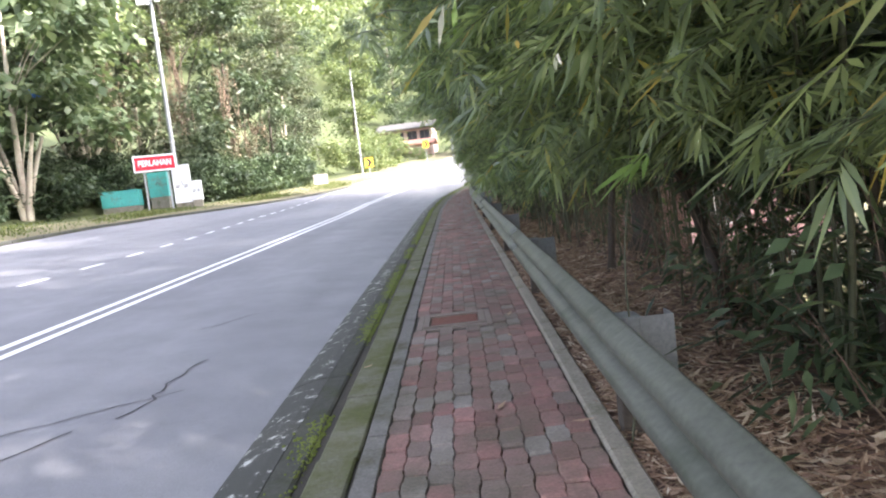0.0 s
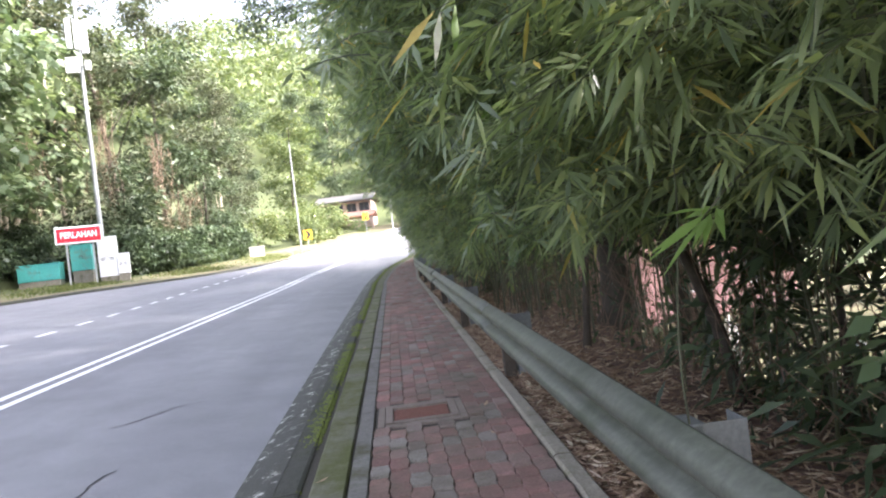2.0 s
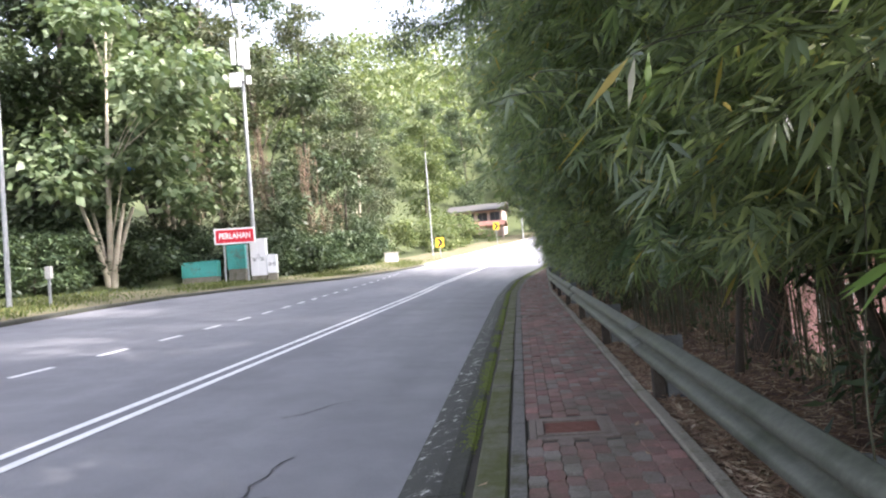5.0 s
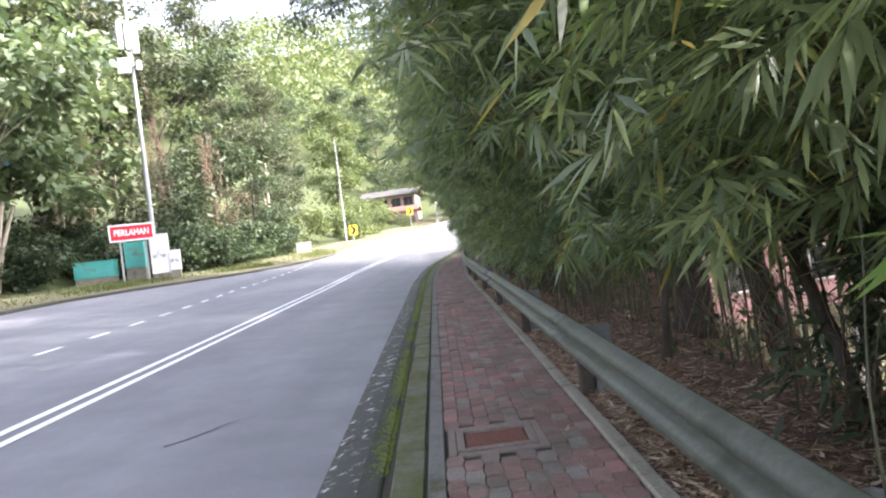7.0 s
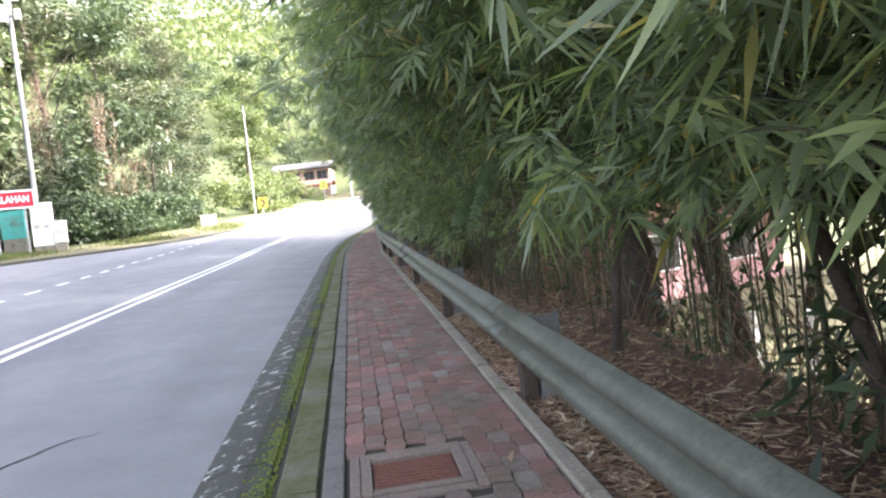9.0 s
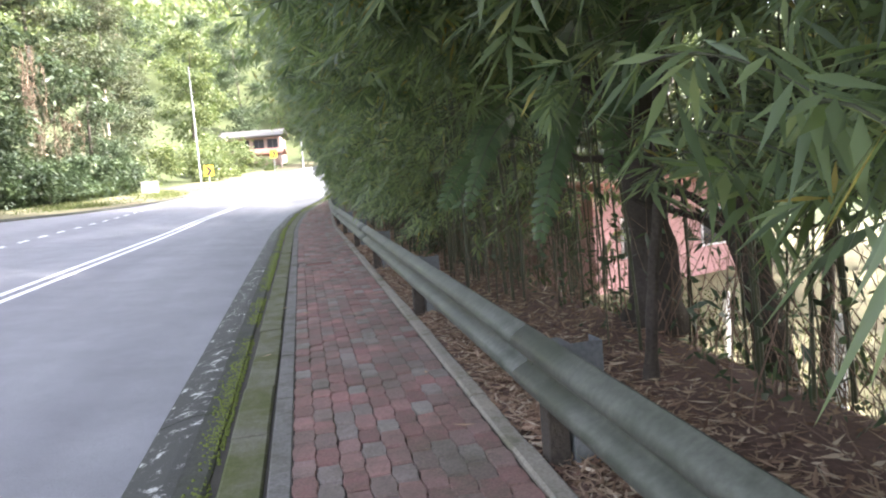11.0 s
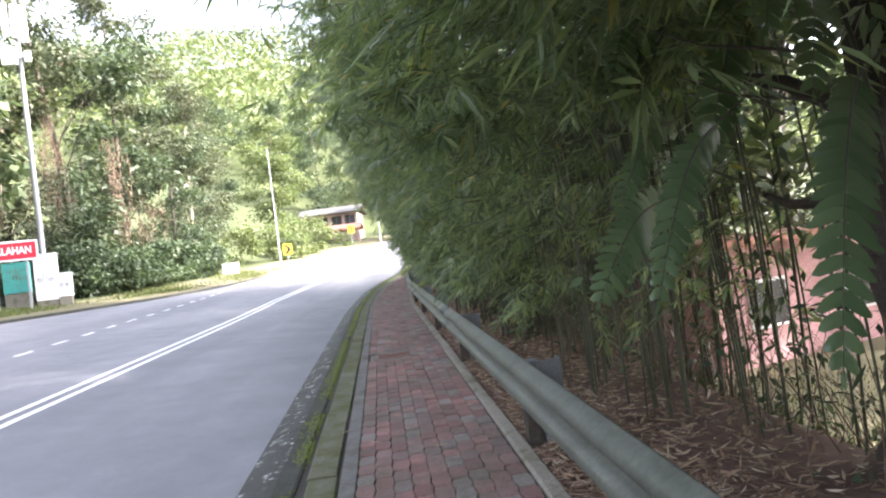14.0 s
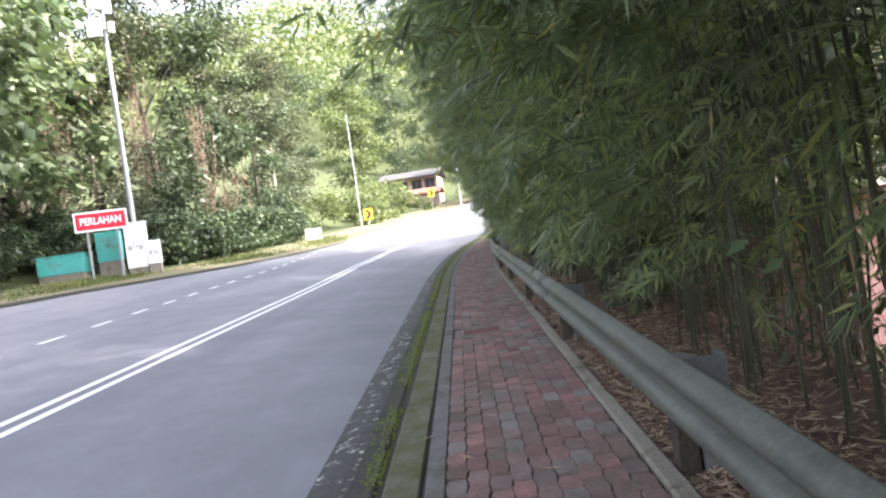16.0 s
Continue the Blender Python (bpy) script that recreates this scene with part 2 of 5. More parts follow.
M["house_wall"] = rough_mat("house_plaster", (0.26, 0.2, 0.17), (0.36, 0.28, 0.24), 1.5, 25, 0.9)
M["dark_glass"] = rough_mat("dark_window", (0.02, 0.022, 0.025), (0.05, 0.055, 0.06), 2, 10, 0.15, 0.0)
M["pink_wall"] = rough_mat("salmon_wall", (0.42, 0.24, 0.235), (0.55, 0.34, 0.33), 0.8, 20, 0.9, stain=(0.28, 0.18, 0.165))
M["forest_floor"] = rough_mat("forest_floor", (0.03, 0.045, 0.016), (0.075, 0.085, 0.03), 0.5, 8, 0.95, 0.05)
M["lawn"] = rough_mat("yard_grass", (0.11, 0.115, 0.058), (0.21, 0.185, 0.11), 0.9, 14, 0.95, 0.03)
M["blue"] = rough_mat("blue_tarp", (0.1, 0.22, 0.5), (0.16, 0.3, 0.6), 3, 20, 0.6)


# ---- mesh helpers ----
def part(name, bm, material, parent=None, label=""):
    me = bpy.data.meshes.new(name)
    bm.to_mesh(me)
    bm.free()
    me.materials.append(material)
    ob = new(name, me)
    if parent is not None:
        ob.parent = parent
    if label:
        ob["label"] = label
    return ob


def array_mesh(name, verts, faces, material, parent=None, smooth=False):
    """A mesh object from a vertex array and an index array of equal-sided faces."""
    me = bpy.data.meshes.new(name)
    v = np.asarray(verts, dtype=np.float32)
    f = np.asarray(faces, dtype=np.int32)
    n, k = f.shape
    me.vertices.add(len(v))
    me.vertices.foreach_set("co", v.ravel())
    me.loops.add(n * k)
    me.loops.foreach_set("vertex_index", f.ravel())
    me.polygons.add(n)
    me.polygons.foreach_set("loop_start", np.arange(0, n * k, k, dtype=np.int32))
    me.polygons.foreach_set("loop_total", np.full(n, k, dtype=np.int32))
    if smooth:
        me.polygons.foreach_set("use_smooth", np.ones(n, dtype=bool))
    me.update(calc_edges=True)
    me.validate()
    me.materials.append(material)
    ob = new(name, me)
    if parent is not None:
        ob.parent = parent
    return ob


def empty(name, m=None):
    ob = new(name)
    ob.empty_display_size = 0.2
    if m is not None:
        ob.matrix_world = m
    return ob


def box(bm, x0, x1, y0, y1, z0, z1, bevel=0.0, seg=1):
    r = bmesh.ops.create_cube(bm, size=1.0, matrix=Matrix.LocRotScale(((x0 + x1) / 2, (y0 + y1) / 2, (z0 + z1) / 2), None, (x1 - x0, y1 - y0, z1 - z0)))
    if bevel:
        es = list({e for v in r["verts"] for e in v.link_edges})
        bmesh.ops.bevel(bm, geom=es, offset=bevel, segments=seg, affect="EDGES", profile=0.5)
    return bm


def tube_arrays(points, radii, sides=8):
    """Vertices and quads of a round tube through points."""
    pts = np.asarray(points, float)
    rad = np.asarray(radii, float)
    d = np.gradient(pts, axis=0)
    d /= np.linalg.norm(d, axis=1)[:, None] + 1e-9
    ref = np.where(np.abs(d[:, 2:3]) > 0.9, [[1.0, 0, 0]], [[0, 0, 1.0]])
    a = np.cross(d, ref)
    a /= np.linalg.norm(a, axis=1)[:, None] + 1e-9
    b = np.cross(d, a)
    th = np.linspace(0, 2 * np.pi, sides, endpoint=False)
    v = pts[:, None] + rad[:, None, None] * (np.cos(th)[None, :, None] * a[:, None] + np.sin(th)[None, :, None] * b[:, None])
    n = len(pts)
    i = np.arange(n - 1)[:, None] * sides
    j = np.arange(sides)[None]
    k = (j + 1) % sides
    f = np.stack([i + j, i + k, i + sides + k, i + sides + j], -1).reshape(-1, 4)
    return v.reshape(-1, 3), f


def join_arrays(items):
    vs, fs, o = [], [], 0
    for v, f in items:
        vs.append(v)
        fs.append(f + o)
        o += len(v)
    return np.concatenate(vs), np.concatenate(fs)


def tube(name, points, radii, material, parent=None, sides=8):
    v, f = tube_arrays(points, radii, sides)
    return array_mesh(name, v, f, material, parent, True)


def unit(a):
    return a / (np.linalg.norm(a, axis=-1, keepdims=True) + 1e-9)


def leaf_arrays(base, direction, side, length, width, droop=0.15, fold=0.2):
    """Five-point folded leaves: base, two sides, midrib, tip; triangles."""
    d, s = unit(direction), unit(side - (side * unit(direction)).sum(-1, keepdims=True) * unit(direction))
    up = np.cross(s, d)
    L, W = length[:, None], width[:, None]
    mid = base + d * L * 0.42 - np.array([0, 0, 1.0]) * L * droop * 0.25
    tip = base + d * L - np.array([0, 0, 1.0]) * L * droop
    v = np.stack([base, mid + s * W / 2 + up * W * fold, mid, mid - s * W / 2 + up * W * fold, tip], 1)
    n = len(base)
    t = np.array([[0, 1, 2], [0, 2, 3], [1, 4, 2], [2, 4, 3]])
    f = (np.arange(n)[:, None, None] * 5 + t[None]).reshape(-1, 3)
    return v.reshape(-1, 3), f


def quad_leaves(base, direction, side, length, width, droop=0.1):
    d, s = unit(direction), unit(side - (side * unit(direction)).sum(-1, keepdims=True) * unit(direction))
    L, W = length[:, None], width[:, None]
    m = base + d * L * 0.45
    tip = base + d * L - np.array([0, 0, 1.0]) * L * droop
    v = np.stack([base, m + s * W / 2, tip, m - s * W / 2], 1)
    f = np.arange(len(base))[:, None] * 4 + np.arange(4)[None]
    return v.reshape(-1, 3), f


# ---- the lie of the land ----
def base_z(y):
    y = np.asarray(y, float)
    k = np.clip(y - 25, 0, 60)
    return 0.02 * y + 0.0006 * k * k + 0.072 * np.maximum(0, y - 85)


def road_right(y):
    return np.interp(y, [-400, 27, 32, 37, 43, 50, 58, 66, 80, 100, 130, 170, 220], [-1.3, -1.3, -1.15, -0.9, -0.25, 0.85, 1.7, 2.6, 5.0, 10.0, 22.0, 46.0, 90.0])


def road_left(y):
    return np.interp(y, [-400, -20, 5, 16, 22, 28, 33, 38, 43, 48, 57, 70, 90, 110, 140, 170, 220], [-9.5, -10.0, -12.0, -13.3, -14.4, -14.9, -14.4, -13.1, -11.6, -10.4, -8.9, -7.3, -3.3, 2.5, 16.0, 36.0, 80.0])


def road_z(x, y):
    return base_z(y) - 0.11 + 0.065 * np.maximum(0, -np.asarray(x, float) - 1.1)


def shift(y):
    return road_right(y) + 1.3


def land_z(x, y):
    """The ground sheet under everything."""
    x, y = np.asarray(x, float), np.asarray(y, float)
    l, r = road_left(y), road_right(y)
    zl = road_z(l, y)
    out = l - x
    left = zl + 0.1 + 0.05 * np.clip(out - 0.4, 0, 8) + 0.4 * np.clip(out - 10.5, 0, 9) + 0.28 * np.clip(out - 19.5, 0, 40) + 0.1 * np.clip(out - 59.5, 0, 70)
    xr = x - r - 1.95
    right = base_z(y) - 0.05 - 0.6 * np.clip(xr - 1.9, 0, 3.3) * np.clip((60 - y) / 30, 0, 1)
    far = 0.33 * np.clip(y - 150, 0, 150)
    road = road_z(x, y) - 0.06
    z = np.where(x < l - 0.25, left, np.where(x > r + 1.95, right, np.where(x > r - 0.05, base_z(y) - 0.16, road)))
    return z + far * np.clip((np.abs(x) + 30) / 30, 0, 1)


def build_ground():
    ys = np.concatenate([np.array([-600, -200, -60]), np.arange(-20, 60, 0.8), np.arange(60, 160, 3.0), np.array([165, 180, 200, 230, 260, 300, 600, 1500])])
    u = np.concatenate([np.array([-900, -300, -120, -70]), np.arange(-50, -4, 2.0), np.arange(-4, 0.0, 0.5)])
    rows = []
    for y in ys:
        l, r = float(road_left(y)), float(road_right(y))
        xs = np.concatenate([l + u[u < -0.6], [l - 0.55, l - 0.26, l - 0.24], np.linspace(l + 0.3, r - 0.3, 6), [r - 0.06, r - 0.04, r + 1.9, r + 1.96], r + 2 + np.array([0.4, 0.8, 1.4, 2, 3, 4, 5, 6, 8, 10, 13, 17, 25, 50, 120, 400, 1200])])
        rows.append(np.stack([xs, np.full_like(xs, y), land_z(xs, np.full_like(xs, y))], -1))
    v = np.stack(rows)
    n, m = v.shape[:2]
    i, j = np.meshgrid(np.arange(n - 1), np.arange(m - 1), indexing="ij")
    f = np.stack([i * m + j, i * m + j + 1, (i + 1) * m + j + 1, (i + 1) * m + j], -1).reshape(-1, 4)
    ob = array_mesh("ground", v.reshape(-1, 3), f, M["verge"], smooth=True)
    ob.data.materials.append(M["soil"])
    ob.data.materials.append(M["lawn"])
    ob.data.materials.append(M["forest_floor"])
    cols = np.tile(np.arange(m - 1), n - 1)
    first_right = m - 18
    nears = np.repeat(ys[:-1], m - 1)
    woods = (cols < np.count_nonzero(u < -7.0)) | (nears > 118)
    idx = np.where(woods, 3, np.where(cols >= first_right + np.where(nears < 13, 4, 6), np.where(nears < 30, 2, 3), np.where(cols >= first_right - 3, 1, 0)))
    ob.data.polygons.foreach_set("material_index", idx.astype(np.int32))
    tagged(ob, "brown verge soil, leaf mould and pale lawn", "ground", kind="structure")


def strip(name, left, right, ys, z, material, lift=0.0, n=2, parent=None):
    """A ribbon that follows the road between two x functions."""
    rows = []
    for y in ys:
        xs = np.linspace(float(left(y)), float(right(y)), n)
        rows.append(np.stack([xs, np.full(n, y), z(xs, y) + lift], -1))
    v = np.stack(rows)
    a = len(ys)
    i, j = np.meshgrid(np.arange(a - 1), np.arange(n - 1), indexing="ij")
    f = np.stack([i * n + j, i * n + j + 1, (i + 1) * n + j + 1, (i + 1) * n + j], -1).reshape(-1, 4)
    return array_mesh(name, v.reshape(-1, 3), f, material, parent, True)


def sweep(name, profile, ys, material, parent=None, at=None, closed=True, smooth=False):
    """A profile of (x, z) offsets swept along the footpath's line."""
    pr = np.asarray(profile, float)
    k = len(pr)
    rows = []
    for y in ys:
        x0 = float(shift(y)) if at is None else at(y)[0]
        z0 = float(base_z(y)) if at is None else at(y)[1]
        rows.append(np.stack([pr[:, 0] + x0, np.full(k, y), pr[:, 1] + z0], -1))
    v = np.stack(rows).reshape(-1, 3)
    n = len(ys)
    e = k if closed else k - 1
    i, j = np.meshgrid(np.arange(n - 1), np.arange(e), indexing="ij")
    jj = (j + 1) % k
    f = np.stack([i * k + j, i * k + jj, (i + 1) * k + jj, (i + 1) * k + j], -1).reshape(-1, 4)
    me = bpy.data.meshes.new(name)
    faces = [tuple(int(q) for q in a) for a in f]
    if closed:
        faces += [tuple(range(k - 1, -1, -1)), tuple(range((n - 1) * k, n * k))]
    me.from_pydata([tuple(map(float, a)) for a in v], [], faces)
    if smooth:
        me.polygons.foreach_set("use_smooth", np.ones(len(me.polygons), dtype=bool))
    me.update()
    me.materials.append(material)
    ob = new(name, me)
    if parent is not None:
        ob.parent = parent
    return ob


def build_road():
    ys = np.concatenate([np.arange(-20, 60, 1.0), np.arange(60, 221, 2.5)])
    road = strip("road", lambda y: road_left(y) - 0.02, lambda y: road_right(y) + 0.02, ys, road_z, M["asphalt"], 0.0, 14)
    tagged(road, "worn grey asphalt two-lane road with hairline cracks", "road", kind="structure")

    def mid(y):
        return np.interp(y, [-400, 22, 36, 45, 54, 62, 75, 100, 130, 170, 220], [-4.68, -4.72, -4.7, -4.25, -3.45, -2.75, -1.1, 3.6, 15, 39, 83])

    for o in (-0.13, 0.13):
        ln = strip("centre_line", lambda y, o=o: mid(y) + o - 0.055, lambda y, o=o: mid(y) + o + 0.055, ys, road_z, M["white_line"], 0.006)
        tagged(ln, "solid white painted centre line on the asphalt", "road marking", "double centre line", "structure")

    def dash_x(y):
        return np.interp(y, [-400, 10, 15, 19, 22, 26, 30, 45, 50], [-7.6, -7.65, -7.72, -7.9, -8.1, -8.4, -8.7, -9.0, -9.2])

    y = 1.27
    while y < 50:
        q = np.linspace(y, y + 0.92, 4)
        ln = strip("lane_dash", lambda t: dash_x(t) - 0.055, lambda t: dash_x(t) + 0.055, q, road_z, M["white_line"], 0.006)
        tagged(ln, "short white painted dash on the asphalt", "road marking", "lane dashes", "structure")
        y += 2.08
    # hairline cracks with ragged edges
    rg = np.random.default_rng(3)
    for x0, y0, x1, y1 in ((-3.6, 2.6, -2.6, 4.4), (-2.5, 4.6, -2.35, 6.1), (-3.9, 3.6, -2.2, 5.2), (-2.9, 7.4, -2.5, 8.3)):
        n = 16
        t = np.linspace(0, 1, n)
        cx = x0 + (x1 - x0) * t + np.cumsum(rg.normal(0, 0.028, n))
        cy = y0 + (y1 - y0) * t
        w = 0.007 + 0.008 * rg.random(n)
        v = np.concatenate([np.stack([cx - w, cy, road_z(cx, cy) + 0.004], -1), np.stack([cx + w, cy, road_z(cx, cy) + 0.004], -1)])
        i = np.arange(n - 1)
        c = array_mesh("road_crack", v, np.stack([i, i + n, i + n + 1, i + 1], -1), M["crack"])
        tagged(c, "thin dark hairline crack in the asphalt", "crack", "road cracks", "structure")
    # kerb on the far side
    left = empty("far_kerb")
    tagged(left, "low weathered concrete kerb beside the verge", "kerb", kind="structure")
    y = -16.0
    while y < 150:
        q = np.linspace(y, y + 1.96, 3)
        sweep("kerb_stone", [(-0.24, -0.15), (0.0, -0.15), (0.0, 0.08), (-0.03, 0.115), (-0.24, 0.125)], q, M["lip"] if y < 60 else M["concrete"], left,
              lambda t: (float(road_left(t)), float(road_z(road_left(t), t))))
        y += 2.0


def build_path():
    near = np.concatenate([np.arange(-4, 60, 1.0), np.arange(60, 75, 2.0)])
    # kerb with a sloping lip, a moss seam and the slabs over the drain
    kerb = empty("kerb")
    tagged(kerb, "dark mossy concrete kerb with flaking white paint", "kerb", kind="structure")
    rg = np.random.default_rng(5)
    y = -3.0
    while y < 62:
        q = np.linspace(y, y + 1.985, 4)
        sweep("kerb_stone", [(-1.41, -0.25), (-0.93, -0.25), (-0.935, -0.012), (-0.955, 0.0), (-1.16, -0.01), (-1.25, -0.03), (-1.37, -0.066), (-1.41, -0.1)], q, M["lip"], kerb)
        sweep("paint_patch", [(-1.374, -0.063), (-1.252, -0.0265), (-1.16, -0.0065), (-1.09, -0.003), (-1.095, -0.012), (-1.165, -0.018), (-1.366, -0.075)], q, M["kerb_paint"], kerb)
        y += 2.0
    drain = empty("drain_cover")
    tagged(drain, "mossy concrete slabs over the roadside drain", "slab", kind="structure")
    y = -2.55
    while y < 62:
        h = float(rg.uniform(-0.008, 0.006))
        o = float(rg.uniform(-0.006, 0.006))
        q = np.linspace(y, y + 0.99, 3)
        sweep("slab", [(-0.875 + o, -0.2), (-0.66 + o, -0.2), (-0.66 + o, h - 0.012), (-0.672 + o, h), (-0.862 + o, h), (-0.875 + o, h - 0.012)], q, M["slab"], drain)
        y += 1.0
    bed = strip("joint_bed", lambda t: shift(t) - 0.94, lambda t: shift(t) + 0.7, near, lambda x, t: base_z(t) + 0 * x, M["joint"], -0.022)
    tagged(bed, "dark sandy bed between the pavers", "paving bed", kind="structure")
    # tufts of moss along the seam
    n = 24000
    yy = -3 + 62 * rg.random(n) ** 1.3
    clump = np.sin(yy * 2.1) + np.sin(yy * 0.77 + 1) + 0.8 * np.sin(yy * 5.3)
    keep = clump + rg.normal(0, 0.6, n) + np.clip((yy - 8) / 12, -0.6, 0.9) > -0.1
    yy = yy[keep]
    n = len(yy)
    off = -0.925 - np.abs(rg.normal(0, 0.055, n)) + 0.02 * rg.random(n)
    xx = off + shift(yy)
    r = rg.uniform(0.004, 0.013, n)
    v, f, o = [], [], 0
    th = np.linspace(0, 2 * np.pi, 6, endpoint=False)
    ring = np.stack([np.cos(th), np.sin(th)], -1)
    for i in range(n):
        z0 = float(base_z(yy[i])) - (0.018 if off[i] > -0.94 else 0.005)
        v.append(np.concatenate([np.c_[ring * r[i] * (1, 1.6) + (xx[i], yy[i]), np.full(6, z0)], np.c_[ring * r[i] * 0.6 + (xx[i], yy[i]), np.full(6, z0 + 0.005 + r[i] * 0.3)], [[xx[i], yy[i], z0 + 0.006 + r[i] * 0.4]]]))
        a = np.arange(6)
        b = (a + 1) % 6
        f.append(np.concatenate([np.stack([a, b, b + 6], -1), np.stack([a, b + 6, a + 6], -1), np.stack([a + 6, b + 6, np.full(6, 12)], -1)]) + o)
        o += 13
    ms = array_mesh("moss", np.concatenate(v), np.concatenate(f), M["moss"], None, True)
    tagged(ms, "bright green moss along the kerb seam", "moss", kind="stuff")
    border = empty("border_edging")
    tagged(border, "grey concrete edging beside the brick paving", "edging", kind="structure")
    y = -2.9
    while y < 62:
        h = float(rg.uniform(-0.003, 0.006))
        q = np.linspace(y, y + 0.596, 2)
        sweep("edging_stone", [(-0.64, -0.15), (-0.525, -0.15), (-0.525, h - 0.008), (-0.533, h), (-0.632, h), (-0.64, h - 0.008)], q, M["border"], border)
        y += 0.6
    curb = empty("outer_curb")
    tagged(curb, "earth-stained concrete curb beside the leaf litter", "curb", kind="structure")
    y = -3.1
    while y < 62:
        h = float(rg.uniform(0.005, 0.018))
        q = np.linspace(y, y + 0.895, 3)
        sweep("curb_stone", [(0.585, -0.15), (0.7, -0.15), (0.7, h - 0.015), (0.685, h), (0.6, h), (0.585, h - 0.015)], q, M["curb"], curb)
        y += 0.9


GRATES = (6.53, 16.83)


def build_grates():
    for gy in GRATES:
        g = empty("drain_grate")
        tagged(g, "rusty red-brown square drain cover in a concrete frame", "drain cover", "drain covers")
        z = float(base_z(gy))
        g.location = (-0.145, gy, z)
        bm = bmesh.new()
        for x0, x1, y0, y1 in ((-0.29, -0.232, -0.27, 0.27), (0.232, 0.29, -0.27, 0.27), (-0.231, 0.231, 0.212, 0.27), (-0.231, 0.231, -0.27, -0.212)):
            box(bm, x0, x1, y0, y1, -0.06, 0.004 + 0.0045 * (y0 + y1), 0.004)
        part("cover_frame", bm, M["mortar"], g, "grey concrete surround")
        bm = bmesh.new()
        for x0, x1, y0, y1 in ((-0.352, -0.293, -0.35, 0.35), (0.293, 0.352, -0.35, 0.35), (-0.292, 0.292, 0.273, 0.35), (-0.292, 0.292, -0.35, -0.273)):
            box(bm, x0, x1, y0, y1, -0.06, -0.004 + 0.0095 * (y0 + y1), 0.006)
        part("mortar_bed", bm, M["mortar"], g, "brown-grey mortar round the frame")
        bm = bmesh.new()
        box(bm, -0.225, 0.225, -0.205, 0.205, -0.05, -0.014, 0.003)
        plate = part("cover_plate", bm, M["grate"], g, "rusty ribbed iron plate")
        for i in range(9):
            bm = box(bmesh.new(), -0.21, 0.21, -0.19 + i * 0.043, -0.168 + i * 0.043, -0.0135, -0.004, 0.002)
            part("rib", bm, M["grate"], plate)


def brick_mesh(name):
    """A wavy-sided interlocking paver, 0.119 by 0.222, with a chamfered top."""
    a, b, k = 0.0601, 0.1085, 0.0046
    side = [(a - k, -b), (a - k, -b * 0.62), (a + k, -b * 0.36), (a + k, b * 0.36), (a - k, b * 0.62), (a - k, b)]
    out = side + [(0.0, b - 0.003)] + [(-x, -y) for x, y in side] + [(0.0, -b + 0.003)]
    n = len(out)
    v = [(x, y, -0.05) for x, y in out] + [(x, y, -0.011) for x, y in out] + [(x * 0.93, y * 0.91, 0.0) for x, y in out]
    f = []
    for i in range(n):
        j = (i + 1) % n
        f += [(i, j, n + j, n + i), (n + i, n + j, 2 * n + j, 2 * n + i)]
    f.append(tuple(range(2 * n, 3 * n)))
    me = bpy.data.meshes.new(name)
    me.from_pydata(v, [], f)
    me.update()
    me.materials.append(M["brick"])
    return me, np.array(v), f


def build_bricks():
    paving = empty("brick_paving")
    tagged(paving, "reddish-brown interlocking brick paving, weathered and uneven", "paving", kind="structure")
    me, v0, f0 = brick_mesh("brick")
    rg = np.random.default_rng(11)
    vs, fs, o = [], [], 0
    count = 0
    for row in range(-14, 275):
        for col in range(9):
            y = row * 0.225 + (0.1125 if col % 2 else 0.0)
            x = -0.461 + col * 0.1215
            if any(abs(y - g) < 0.36 and abs(x + 0.145) < 0.33 for g in GRATES):
                continue
            x += float(shift(y))
            z = float(base_z(y)) + float(rg.uniform(-0.009, 0.003))
            tilt = rg.normal(0, 1.5, 2)
            m = pose(x + rg.normal(0, 0.0015), y + rg.normal(0, 0.002), z, 1.15 + tilt[0], tilt[1], rg.normal(0, 0.8))
            if 2.5 < y < 9.9 and count < 300:
                b = new("brick", me)
                b.parent = paving
                b.matrix_world = m
                count += 1
            else:
                a = np.array(m)
                vs.append(v0 @ a[:3, :3].T + a[:3, 3])
                fs += [tuple(i + o for i in q) for q in f0]
                o += len(v0)
    big = bpy.data.meshes.new("far_bricks")
    big.from_pydata(np.concatenate(vs).tolist(), [], fs)
    big.update()
    big.materials.append(M["brick"])
    ob = new("far_bricks", big)
    ob.parent = paving
    ob["kind"] = "stuff"


